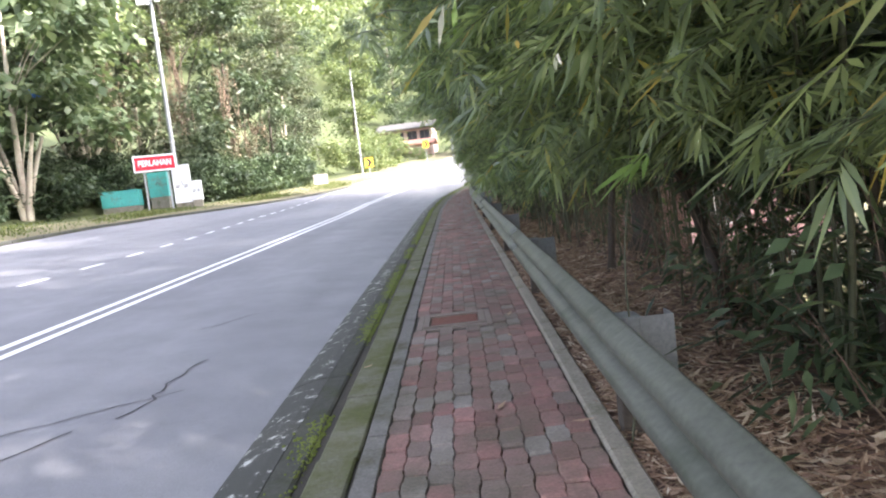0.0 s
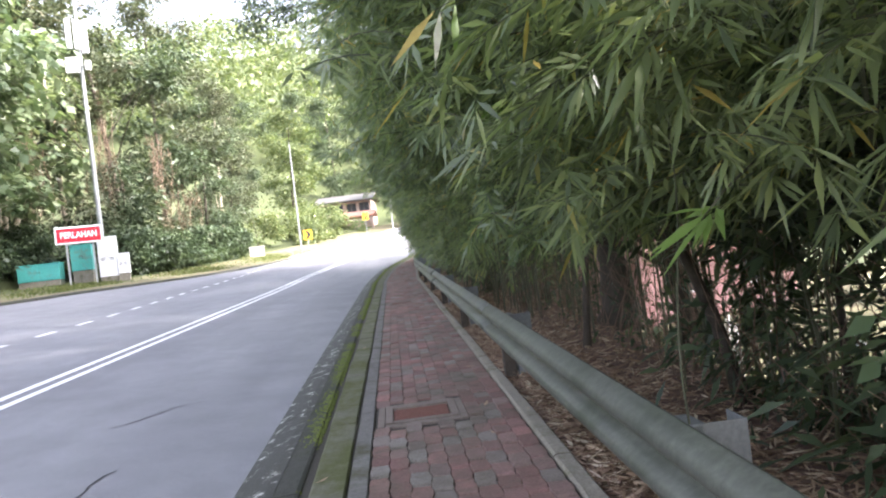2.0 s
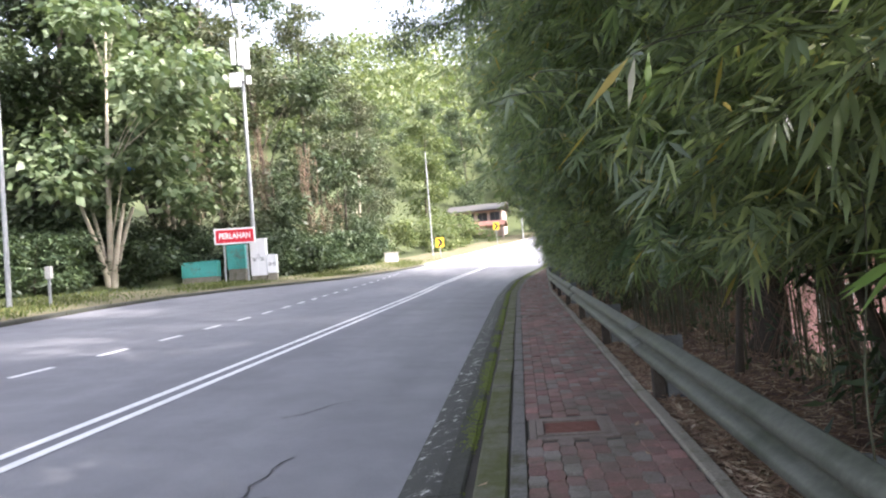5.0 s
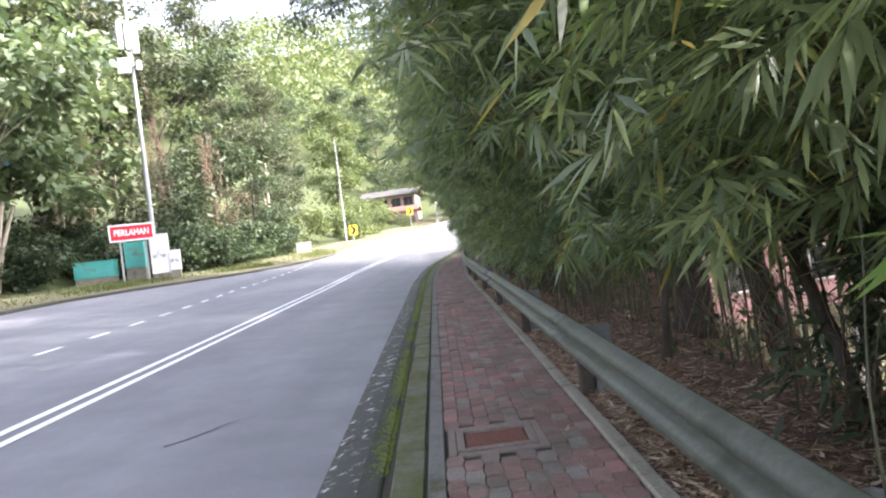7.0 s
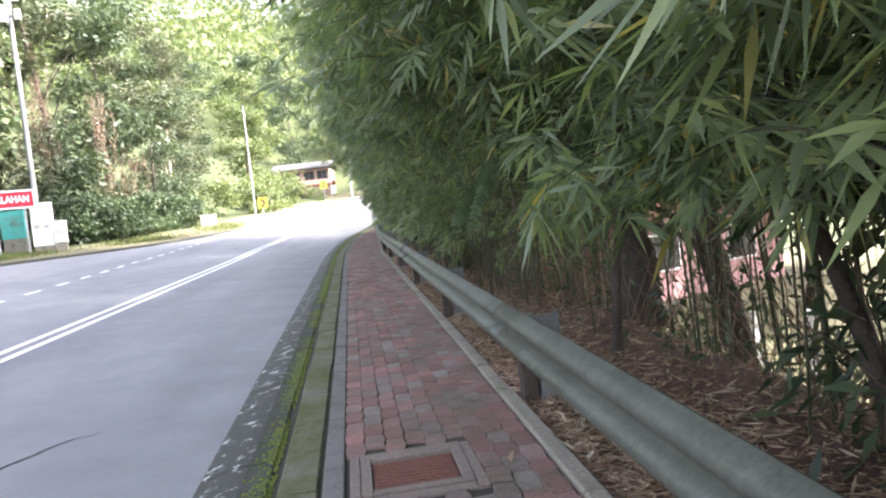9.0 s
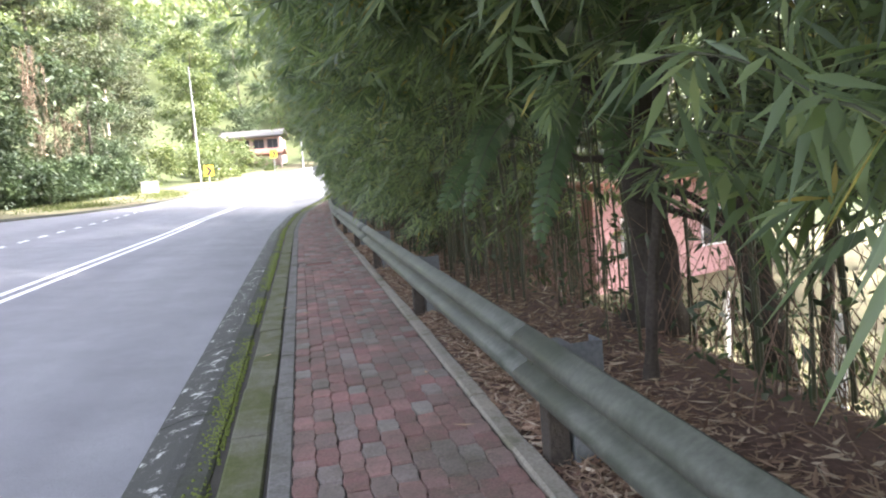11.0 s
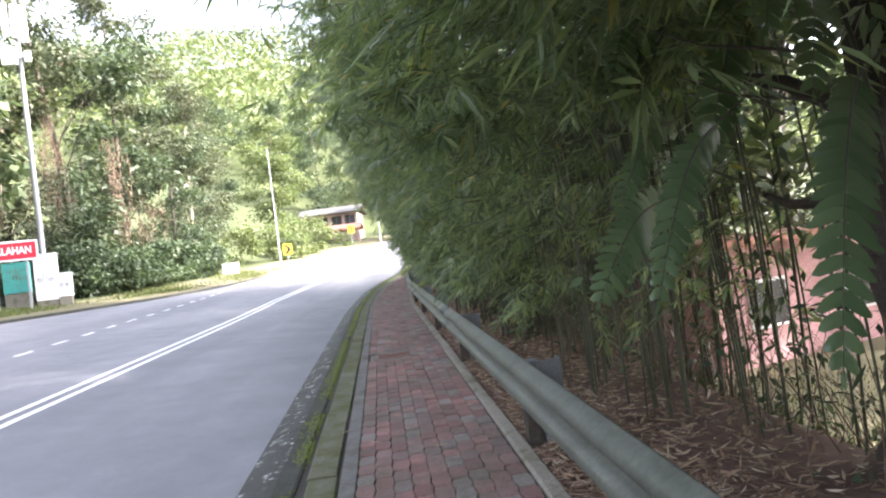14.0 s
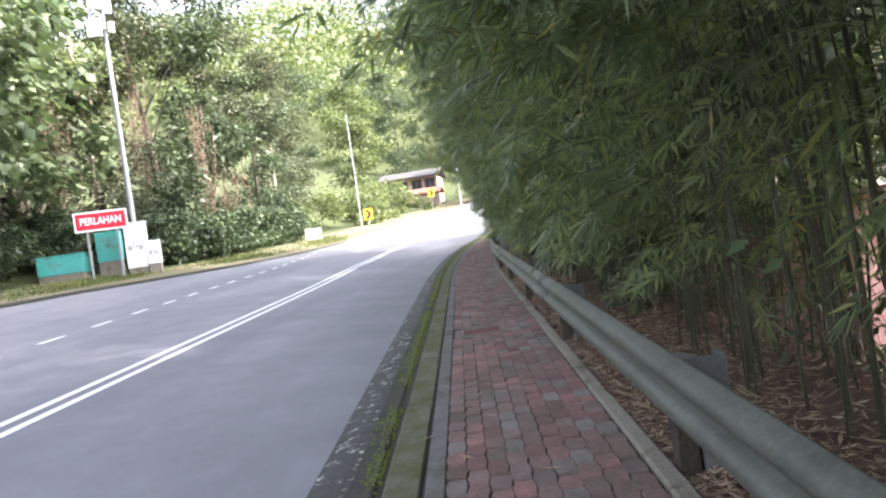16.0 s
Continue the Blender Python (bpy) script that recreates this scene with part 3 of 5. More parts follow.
def build_guardrail():
    rail = empty("guardrail")
    tagged(rail, "weathered grey-green galvanised W-beam guardrail on posts", "guardrail")
    # the W profile: two rounded ridges towards the path, a valley between
    edge = [(0.0, 0.0), (0.008, 0.006), (0.03, 0.016), (0.066, 0.04), (0.079, 0.053), (0.083, 0.07), (0.082, 0.088), (0.072, 0.102), (0.03, 0.124), (0.01, 0.134), (0.002, 0.147)]
    ridges = edge + [(d, 0.312 - h) for d, h in reversed(edge)]
    prof = [(0.64 - d, 0.383 + h) for d, h in ridges]
    thick = [(x + 0.006, z) for x, z in reversed(prof)]
    prof = prof + thick
    y = -9.05
    i = 0
    while y < 58:
        q = np.linspace(y, min(y + 8.32, 60), 13)
        w = 0.004 if i % 2 else 0.0
        sweep("beam", [(x - w, z) for x, z in prof], q, M["zinc"], rail, smooth=True)
        if y < 25:
            for dz in (0.42, 0.52, 0.56, 0.65):
                bm = bmesh.new()
                bmesh.ops.create_uvsphere(bm, u_segments=8, v_segments=5, radius=0.014)
                b = part("bolt", bm, M["zinc"], rail)
                b.location = (0.586 if dz in (0.42, 0.65) else 0.634, y + 8.24, float(base_z(y + 8.24)) + dz)
        y += 8.2
        i += 1
    y = -0.55
    while y < 58:
        x, z = float(shift(y)), float(base_z(y))
        bm = bmesh.new()
        for x0, x1, y0, y1 in ((0.85, 1.02, -0.075, -0.067), (0.85, 0.858, -0.067, 0.075), (1.012, 1.02, -0.067, 0.075)):
            box(bm, x0, x1, y0, y1, -0.5, 0.57)
        p = part("post", bm, M["post"], rail, "grey steel channel post")
        p.location = (x, y, z)
        bm = bmesh.new()
        box(bm, 0.648, 0.847, -0.09, 0.075, 0.36, 0.575, 0.006)
        p = part("spacer_block", bm, M["post"], rail)
        p.location = (x, y, z)
        bm = bmesh.new()
        box(bm, 0.72, 0.83, -0.06, 0.06, -0.5, 0.36, 0.006)
        p = part("leg", bm, M["bark"], rail, "dark post leg below the beam")
        p.location = (x, y, z)
        y += 4.05


# ---- plants ----
FRONT_Z = [0.0, 0.7, 1.2, 2.0, 3.0, 4.0, 6.0, 9.0, 12.0]
FRONT_X = [1.5, 1.3, 0.95, 0.7, 0.4, 0.0, -0.8, -1.9, -2.9]


def fans(rg, at, out, n_leaf, length, width, spread=1.15):
    """Fans of narrow leaves that hang from the ends of twigs; each fan spreads in a plane across its twig."""
    n = len(at)
    d0 = unit(out)
    m = n * n_leaf
    d = np.repeat(d0, n_leaf, 0)
    # the fan's cross direction is nearly level and turned at random
    cross = unit(np.cross(d0, np.array([0, 0, 1.0])) + rg.normal(0, 0.35, (n, 3)))
    lat = np.repeat(cross, n_leaf, 0)
    k = np.tile(np.linspace(-1, 1, n_leaf), n)
    ang = k * spread + rg.normal(0, 0.12, m)
    dirs = d * np.cos(ang)[:, None] + lat * np.sin(ang)[:, None] + rg.normal(0, 0.1, (m, 3))
    back = (1 - np.abs(k)) * 0.0 + np.abs(k) * 0.11 + rg.random(m) * 0.03
    base = np.repeat(at, n_leaf, 0) - d * back[:, None]
    size = np.repeat(rg.uniform(0.75, 1.2, n), n_leaf)
    L = length * size * rg.uniform(0.7, 1.15, m) * (1.05 - 0.3 * np.abs(k))
    W = width * size * rg.uniform(0.8, 1.15, m)
    facing = np.cross(dirs, np.cross(d, lat))
    return leaf_arrays(base, dirs, facing + rg.normal(0, 0.25, (m, 3)), L, W, 0.22, 0.1)


def make_clump(seed, near, floor=0.0):
    rg = np.random.default_rng(seed)
    top = empty("bamboo_clump")
    n_culm = 10 if near else 32
    for i in range(n_culm):
        bx, by = rg.uniform(1.55, 3.0) + (0.35 if near else 0), rg.uniform(-1.2, 1.2)
        h = rg.uniform(6.0, 11.5)
        lean = rg.uniform(0.16, 0.4)
        s = np.linspace(0, 1, 12)
        x = bx - lean * h * s ** 2.6 + rg.normal(0, 0.25) * s
        y = by + rg.normal(0, 0.7) * s + rg.normal(0, 0.4) * s ** 2
        z = h * s - 0.12 * h * s ** 3 - 0.35
        r0 = rg.uniform(0.006, 0.014) if rg.random() < 0.75 else rg.uniform(0.014, 0.026)
        tube("culm", np.stack([x, y, z], -1), r0 * (1 - 0.75 * s), M["culm"], top, 6)
    items, tw = [], []
    # drooping branches reach out of the mass; each carries fans along its outer part
    if near:
        sets = ((190, 1.25, 4.6, 0.16, 6, 0.205, 0.024), (150, 1.3, 5.0, 0.75, 5, 0.2, 0.026), (44, 4.4, 11.0, 0.8, 5, 0.26, 0.034))
    else:
        sets = ((140, 0.75, 5.5, 0.25, 5, 0.205, 0.024), (115, 0.35, 6.0, 0.9, 5, 0.22, 0.027), (50, 5.0, 11.5, 0.7, 5, 0.24, 0.03))
    for n, z0, z1, deep, per, L, W in sets:
        z0 = max(z0, floor)
        z = rg.uniform(z0, z1, n)
        y = rg.uniform(-1.3, 1.3, n)
        wob = (0.3 * np.sin(y * 2.6 + seed) + 0.3 * np.sin(z * 2.3 + y * 1.3 + seed * 2)) * (1 + 0.12 * z) - (rg.random(n) < 0.12) * rg.uniform(0.1, 0.9, n) * (z > 2.2)
        tip = np.stack([np.interp(z, FRONT_Z, FRONT_X) + wob + rg.exponential(deep, n), y, z], -1)
        reach = rg.uniform(0.5, 1.0, n)
        yaw = rg.normal(-0.45, 0.75, n)
        away = np.stack([np.cos(yaw), np.sin(-yaw) * 1.0, 0 * yaw], -1)
        for i in range(n):
            q = np.linspace(0, 1, per)
            arc = tip[i] + away[i] * reach[i] * (1 - q)[:, None]
            arc[:, 2] += reach[i] * (0.55 * (1 - q) - 0.28 * (1 - q) ** 2)
            if deep < 0.5:
                tw.append(tube_arrays(arc, 0.0045 * (1.1 - 0.7 * q), 3))
            out = np.repeat(-away[i][None], per, 0) + rg.normal(0, 0.45, (per, 3))
            out[:, 2] = rg.normal(-0.55, 0.35, per)
            drop = rg.uniform(0.02, 0.16, (per, 1)) * unit(out)
            items.append(fans(rg, arc + drop, out, int(rg.integers(6, 10)), L, W))
    # inner shade leaves
    n = 420 if near else 190
    z = rg.uniform(max(floor, 1.1 if near else 0.4), 10.5 if not near else 7.0, n)
    at = np.stack([np.interp(z, FRONT_Z, FRONT_X) + rg.uniform(1.0, 4.2, n), rg.uniform(-1.3, 1.3, n), z], -1)
    items.append(fans(rg, at, rg.normal(0, 1, (n, 3)) + np.array([-0.4, -0.4, -0.4]), 7, 0.32, 0.055))
    v, f = join_arrays(items)
    array_mesh("foliage", v, f, M["bamboo"], top)
    v, f = join_arrays(tw)
    t = array_mesh("twig_work", v, f, M["culm"], top)
    t["kind"] = "stuff"
    return tagged(top, "dense dark green bamboo arching over the guardrail", "bamboo", "bamboo clumps")


def build_bamboo():
    rg = np.random.default_rng(21)
    nears = [make_clump(31 + i, True) for i in range(3)]
    opens = [make_clump(51 + i, True, 2.15) for i in range(2)]
    fars = [make_clump(41 + i, False) for i in range(3)]
    y, i, used = 2.9, 0, set()
    while y < 55:
        pool = nears if y < 6.3 else opens if y < 11.0 else fars
        src = pool[i % len(pool)]
        push = 0.1 if y < 4 else 0.0
        if src in used:
            copy_thing(src, pose(float(shift(y)) + push, y, float(base_z(y)), 0, 0, rg.uniform(-5, 5)))
        else:
            src.matrix_world = pose(float(shift(y)) + push, y, float(base_z(y)))
            used.add(src)
        y += 1.6 if y < 12 else (rg.uniform(1.75, 2.0) if y < 24 else rg.uniform(2.0, 2.4))
        i += 1
    # unseen clumps high over the rail, mostly behind the camera, added to shade near bamboo
    for k, y in enumerate((0.9, -0.9, -2.8, -4.9)):
        if k == 0:
            high = make_clump(61, True, 3.1)
            high.matrix_world = pose(0.25, y, float(base_z(y)))
        else:
            copy_thing(high, pose(0.25, y, float(base_z(y)), 0, 0, rg.uniform(-5, 5)))


def build_overhang():
    """A dark leafy bough that reaches over the road high up."""
    rg = np.random.default_rng(67)
    b = empty("overhanging_bough")
    b.location = (2.2, 22.0, float(base_z(22.0)))
    s = np.linspace(0, 1, 12)
    tube("limb", np.stack([0.6 - 6.6 * s, 0.4 * np.sin(s * 4), 9.6 * np.minimum(1, 0.0 + s * 3.2) ** 0.5 - 0.9 * s ** 2 - 0.2], -1), 0.07 * (1.1 - 0.9 * s), M["bark"], b, 7)
    items, tw = [], []
    for i in range(110):
        q = rg.uniform(0.35, 1.0)
        p = np.array([0.6 - 6.6 * q, 0.4 * math.sin(q * 4), 9.4 - 0.9 * q * q])
        e = p + rg.normal(0, 1, 3) * np.array([0.5, 1.1, 0.32]) + np.array([-0.2, 0, -0.15])
        r = np.linspace(0, 1, 4)[:, None]
        arc = p + (e - p) * r
        tw.append(tube_arrays(arc, 0.008 * (1.1 - 0.7 * r[:, 0]), 3))
        n = 26
        at = p + (e - p) * rg.uniform(0.3, 1.1, (n, 1)) + rg.normal(0, 0.12, (n, 3))
        items.append(leaf_arrays(at, rg.normal(0, 1, (n, 3)) + np.array([0, 0, -0.5]), rg.normal(0, 1, (n, 3)), rg.uniform(0.09, 0.17, n), rg.uniform(0.04, 0.07, n), 0.2, 0.1))
    array_mesh("foliage", *join_arrays(items), M["tree_leaf"], b)
    t = array_mesh("twig_work", *join_arrays(tw), M["bark"], b)
    t["kind"] = "stuff"
    tagged(b, "dark leafy bough reaching out over the road", "bough")


def build_creepers():
    """Curtains of dry brown creeper on the front of the forest trees."""
    rg = np.random.default_rng(68)
    for x, y, z0, z1, w in ((-19.6, 50.5, 6.0, 15.5, 0.9), (-17.2, 55.0, 4.5, 13.0, 1.1), (-22.6, 46.5, 6.0, 14.0, 0.8), (-16.4, 58.0, 4.0, 10.0, 0.9)):
        c = empty("dry_creeper")
        c.location = (x, y, 0)
        items, tw = [], []
        for i in range(16):
            q = np.linspace(0, 1, 9)
            bx, by = rg.normal(0, w * 0.5), rg.normal(0, 0.3)
            top, low = z1 - rg.exponential(1.2), z0 + rg.exponential(2.0)
            pts = np.stack([bx + 0.12 * np.sin(q * 9 + i) + 0.3 * q, by + 0.1 * np.cos(q * 7 + i), top + (low - top) * q], -1)
            tw.append(tube_arrays(pts, 0.022 * (1.1 - 0.6 * q), 4))
            n = 34
            k = rg.uniform(0, 1, n)
            at = np.stack([np.interp(k, q, pts[:, m]) for m in range(3)], -1) + rg.normal(0, 0.14, (n, 3))
            items.append(leaf_arrays(at, rg.normal(0, 0.5, (n, 3)) + np.array([0, -0.2, -1.0]), rg.normal(0, 1, (n, 3)), rg.uniform(0.14, 0.34, n), rg.uniform(0.06, 0.12, n), 0.1, 0.15))
        array_mesh("foliage", *join_arrays(items), M["creeper"], c)
        t = array_mesh("strand_work", *join_arrays(tw), M["twig"], c)
        t["kind"] = "stuff"
        tagged(c, "curtain of dry reddish-brown creeper hanging on the trees", "creeper", "dry creepers")


def make_tree(seed, H, R, low, leaf, n_clump, per, size, aspect=0.5, bark="bark", r0=0.22, broad=False, name="forest_tree", spread=0.62):
    rg = np.random.default_rng(seed)
    top = empty(name)
    s = np.linspace(0, 1, 9)
    bend = rg.normal(0, 0.05 * H, 2)
    ctr = np.stack([bend[0] * s ** 1.5, bend[1] * s ** 1.5, H * 0.93 * s - 0.5 * (1 - s)], -1)
    tube("trunk", ctr, r0 * (1 - 0.85 * s) + 0.01, M[bark], top, 9)
    # crown: clumps gathered in billowing lobes
    n_lobe = 20 if H > 8 else 7
    lt = rg.uniform(0, 2 * np.pi, n_lobe) + np.arange(n_lobe) * 2.4
    lh = low + (1 - low) * (np.arange(n_lobe) + rg.random(n_lobe)) / n_lobe
    prof = np.sin(np.clip((lh - low * 0.75) / (1.02 - low * 0.75), 0, 1) * np.pi * 0.9 + 0.2) ** 0.6
    lr = R * prof * rg.uniform(0.5, 0.95, n_lobe)
    pick = rg.integers(0, n_lobe, n_clump)
    off = unit(rg.normal(0, 1, (n_clump, 3))) * (rg.uniform(0.5, 1.0, n_clump) ** 0.5)[:, None] * (R * 0.32) * np.array([1, 1, 0.8])
    h = np.clip(lh[pick] + off[:, 2] / H, low * 0.6, 1.0)
    cx = np.interp(h, s, ctr[:, 0]) + lr[pick] * np.cos(lt[pick]) + off[:, 0]
    cy = np.interp(h, s, ctr[:, 1]) + lr[pick] * np.sin(lt[pick]) + off[:, 1]
    cz = h * H
    C = np.stack([cx, cy, cz], -1)
    for i in rg.choice(n_clump, min(n_clump, 10), replace=False):
        hb = max(0.12, h[i] - 0.16 - 0.1 * rg.random())
        b = np.array([np.interp(hb, s, ctr[:, k]) for k in range(3)])
        q = np.linspace(0, 1, 5)[:, None]
        pts = b + (C[i] - b) * q + np.array([0, 0, 1]) * (np.sin(q * np.pi) * 0.06 * H * rg.uniform(-0.3, 1))
        tube("limb", pts, r0 * 0.32 * (1 - 0.8 * q[:, 0]) * (1.1 - hb), M[bark], top, 5)
    n = n_clump * per
    cl = np.repeat(np.arange(n_clump), per)
    g = rg.normal(0, 1, (n, 3)) * np.array([1, 1, 0.5]) * (spread * rg.uniform(0.6, 1.3, n_clump))[cl][:, None]
    p = C[cl] + g
    p[:, 2] = np.maximum(p[:, 2], 0.15)
    d = unit(g + rg.normal(0, 0.5, (n, 3)))
    d[:, 2] = d[:, 2] * 0.5 - 0.25
    side = rg.normal(0, 1, (n, 3)) * np.array([1, 1, 0.28])
    L = size * rg.uniform(0.6, 1.35, n)
    if broad:
        v, f = leaf_arrays(p, d, side, L, L * aspect, 0.3, 0.1)
    else:
        v, f = quad_leaves(p, d, side, L, L * aspect, 0.15)
    array_mesh("crown", v, f, M[leaf], top)
    return top


def place(src, spots, label, category, group, vary=True):
    """Puts the first at the first spot and copies at the rest."""
    for i, (x, y, turn, *size) in enumerate(spots):
        s = size[0] if size else 0.8 + 0.45 * ((i * 0.618) % 1.0)
        m = pose(x, y, float(land_z(x, y)) - 0.1, 0, 0, turn)
        if size or (vary and i):
            m = m @ Matrix.Diagonal((s, s, s * (1.0 if size else 0.75 + 0.6 * ((i * 0.382) % 1.0)), 1))
        if i == 0:
            src.matrix_world = pose(x, y, float(land_z(x, y)) - 0.1, 0, 0, turn)
            tagged(src, label, category, group)
        else:
            copy_thing(src, m)


def build_forest():
    rg = np.random.default_rng(77)
    kinds = [make_tree(101, 23, 5.2, 0.05, "tree_leaf", 150, 115, 0.34, spread=0.58),
             make_tree(102, 25, 4.6, 0.08, "olive_leaf", 150, 115, 0.31, spread=0.55),
             make_tree(103, 20, 5.0, 0.04, "tree_leaf", 140, 115, 0.36, spread=0.6),
             make_tree(104, 24, 5.2, 0.1, "olive_leaf", 220, 70, 0.38, bark="pale_bark", spread=0.55),
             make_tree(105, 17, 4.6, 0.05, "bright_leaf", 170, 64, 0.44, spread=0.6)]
    spots = [[] for _ in kinds]
    line = [(-37, 22), (-34.5, 28), (-32, 34), (-28.5, 40), (-25.5, 46.5), (-22.5, 51), (-20, 55), (-18.4, 59.5), (-16.6, 65.0), (-16.6, 71)]
    order = [0, 2, 0, 2, 1, 3, 0, 1, 2, 3]
    for i, (x, y) in enumerate(line):
        spots[order[i]].append((x, y, rg.uniform(0, 360), 1.0 if y < 36 else 1.2 if y < 57 else 1.0 if y < 62 else 0.74))
    for k in range(13):
        y = rg.uniform(18, 56)
        x = -16 - max(0, 62 - y) * 0.5 - rg.uniform(7, 18)
        spots[k % 4].append((x, y, rg.uniform(0, 360)))
    # trees round the bend and above the house; many take the sunlit leaf colour
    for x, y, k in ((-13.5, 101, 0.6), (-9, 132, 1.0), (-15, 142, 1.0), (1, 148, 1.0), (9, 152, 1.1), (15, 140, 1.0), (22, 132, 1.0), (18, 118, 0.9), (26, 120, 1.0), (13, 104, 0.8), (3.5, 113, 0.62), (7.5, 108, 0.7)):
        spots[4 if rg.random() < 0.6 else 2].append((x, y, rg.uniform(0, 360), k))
    spots[1].append((-17.5, 80, 15, 0.62))
    spots[0].append((-19.5, 88, 95, 0.75))
    # tall trees added behind the bamboo to keep this stretch of road in shade
    for k, (x, y) in enumerate(((13, -24), (14, -16), (13, -8), (15, -1), (16, 6), (17.5, 13), (16, 20), (13, 28), (10.5, 32), (12, 37), (20, 2))):
        spots[(0, 1, 3)[k % 3]].append((x, y, rg.uniform(0, 360), 1.45))
    words = ["tall dense green forest tree at the edge of the verge", "tall olive-green forest tree with thin trunk", "leafy dark green roadside tree foliage to the ground", "tall pale-barked forest tree with olive foliage", "bright yellow-green tree with sunlit leaf colour"]
    for k, sp, w in zip(kinds, spots, words):
        place(k, sp, w, "tree", "forest trees")
    # low growth along the verge
    shrub = make_tree(201, 2.9, 1.7, 0.05, "shrub_leaf", 45, 52, 0.27, 0.45, r0=0.04, name="shrub", spread=0.34)
    sp = []
    for y in np.arange(14, 67, 1.5):
        for k in range(2):
            out = (10.4 if not 39.5 < y < 45.5 else 12.0) + k * 2.4 + rg.normal(0, 0.6)
            if y > 47:
                out = 7.0 + k * 2.0 + rg.normal(0, 0.4)
            if k == 0 and 35.5 < y < 39.5:
                continue
            sp.append((float(road_left(y)) - out, y + rg.normal(0, 0.5), rg.uniform(0, 360)))
    place(shrub, sp, "leafy dark green shrub at the forest edge", "shrub", "verge shrubs")
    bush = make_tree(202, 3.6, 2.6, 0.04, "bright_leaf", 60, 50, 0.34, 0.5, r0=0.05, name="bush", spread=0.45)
    place(bush, [(-10.6, 84, 0), (-9.6, 91, 60, 1.0), (-9.0, 98, 130, 1.15), (-14.6, 78, 200, 1.1), (-4.6, 103, 20, 0.5), (-12.5, 93, 80, 1.0), (-9.0, 105, 10, 0.6)], "bright yellow-green bush with sunlit leaf colour", "bush", "sunny bushes")
    # the broad-leaved tree with a pale forked trunk
    pale = make_tree(301, 16.5, 5.6, 0.28, "pale_leaf", 130, 40, 0.5, 0.85, "pale_bark", 0.2, True, "broadleaf_tree", 0.6)
    for k in range(4):
        a = k * 1.6 + 0.4
        q = np.linspace(0, 1, 6)
        tube("stem", np.stack([0.1 * math.cos(a) + 1.5 * q ** 1.4 * math.cos(a), 0.1 * math.sin(a) + 1.2 * q ** 1.4 * math.sin(a), 5.2 * q - 0.3], -1), 0.2 * (1 - 0.55 * q), M["pale_bark"], pale, 8)
    place(pale, [(-23.8, 38.0, 40), (-24.2, 45.8, 200)], "broadleaf tree with large pale leaves and pale forked trunk", "tree", "broadleaf trees")
    # wooded hillside far behind
    n = 60000
    cl = 800
    cy = rg.uniform(150, 290, cl)
    cx = rg.uniform(-150, 120, cl)
    top = land_z(cx, cy) + rg.uniform(2, 16, cl)
    i = rg.integers(0, cl, n)
    p = np.stack([cx[i], cy[i], top[i]], -1) + rg.normal(0, 1, (n, 3)) * np.array([3.2, 3.0, 2.6])
    d = unit(rg.normal(0, 1, (n, 3)) + np.array([0, -0.5, -0.1]))
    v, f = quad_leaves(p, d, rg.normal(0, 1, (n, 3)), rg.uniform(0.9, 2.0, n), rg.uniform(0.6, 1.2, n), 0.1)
    # hillside leaves take the lighter green with sunlight put into it
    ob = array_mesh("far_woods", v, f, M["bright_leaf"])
    tagged(ob, "wooded hillside beyond the bend in sunlit leaf colour", "woods", kind="stuff")


def build_litter():
    """Dry bamboo leaves on the ground behind the rail and scattered on the path."""
    rg = np.random.default_rng(91)
    n = 48000
    y = 1.5 + 34 * rg.random(n) ** 1.8
    x = 0.72 + rg.gamma(1.5, np.where(y < 13, 0.4, 0.55), n)
    x = np.minimum(x, 5.5) + shift(y)
    z = land_z(x + 0.06, y) + rg.uniform(0.0, 0.05, n)
    z = np.where(x - shift(y) < 0.8, base_z(y) - 0.03, z)
    a = rg.uniform(0, 2 * np.pi, n)
    d = np.stack([np.cos(a), np.sin(a), rg.normal(0, 0.22, n)], -1)
    side = np.stack([-np.sin(a), np.cos(a), rg.normal(0, 0.5, n)], -1)
    v, f = leaf_arrays(np.stack([x, y, z], -1), d, side, rg.uniform(0.05, 0.19, n), rg.uniform(0.01, 0.028, n), 0.02, 0.25)
    ob = array_mesh("leaf_litter", v, f, M["litter"])
    tagged(ob, "dry brown fallen bamboo leaves behind the guardrail", "leaf litter", kind="stuff")
    for k, (x, y) in enumerate(((-0.25, 13.0), (0.51, 12.95), (0.16, 11.78), (-0.45, 12.2), (0.57, 20.2), (0.33, 5.6), (0.36, 6.4), (0.1, 3.9), (-0.72, 10.4), (-0.78, 5.2), (-0.7, 12.6), (0.42, 9.3), (0.5, 8.1), (-0.1, 15.4), (0.3, 17.9), (0.48, 3.6))):
        a = rg.uniform(0, 6.28)
        p = np.array([[x, y, float(base_z(y)) + 0.008]])
        L = rg.uniform(0.1, 0.17)
        v, f = leaf_arrays(p, np.array([[math.cos(a), math.sin(a), 0.03]]), np.array([[-math.sin(a), math.cos(a), 0.25]]), np.array([L]), np.array([L * 0.24]), 0.0, 0.25)
        v[:, 2] = np.maximum(v[:, 2], float(base_z(y)) + 0.004)
        tagged(array_mesh("fallen_leaf", v, f, M["litter"]), "dry pale brown leaf lying on the path", "leaf", "fallen leaves")


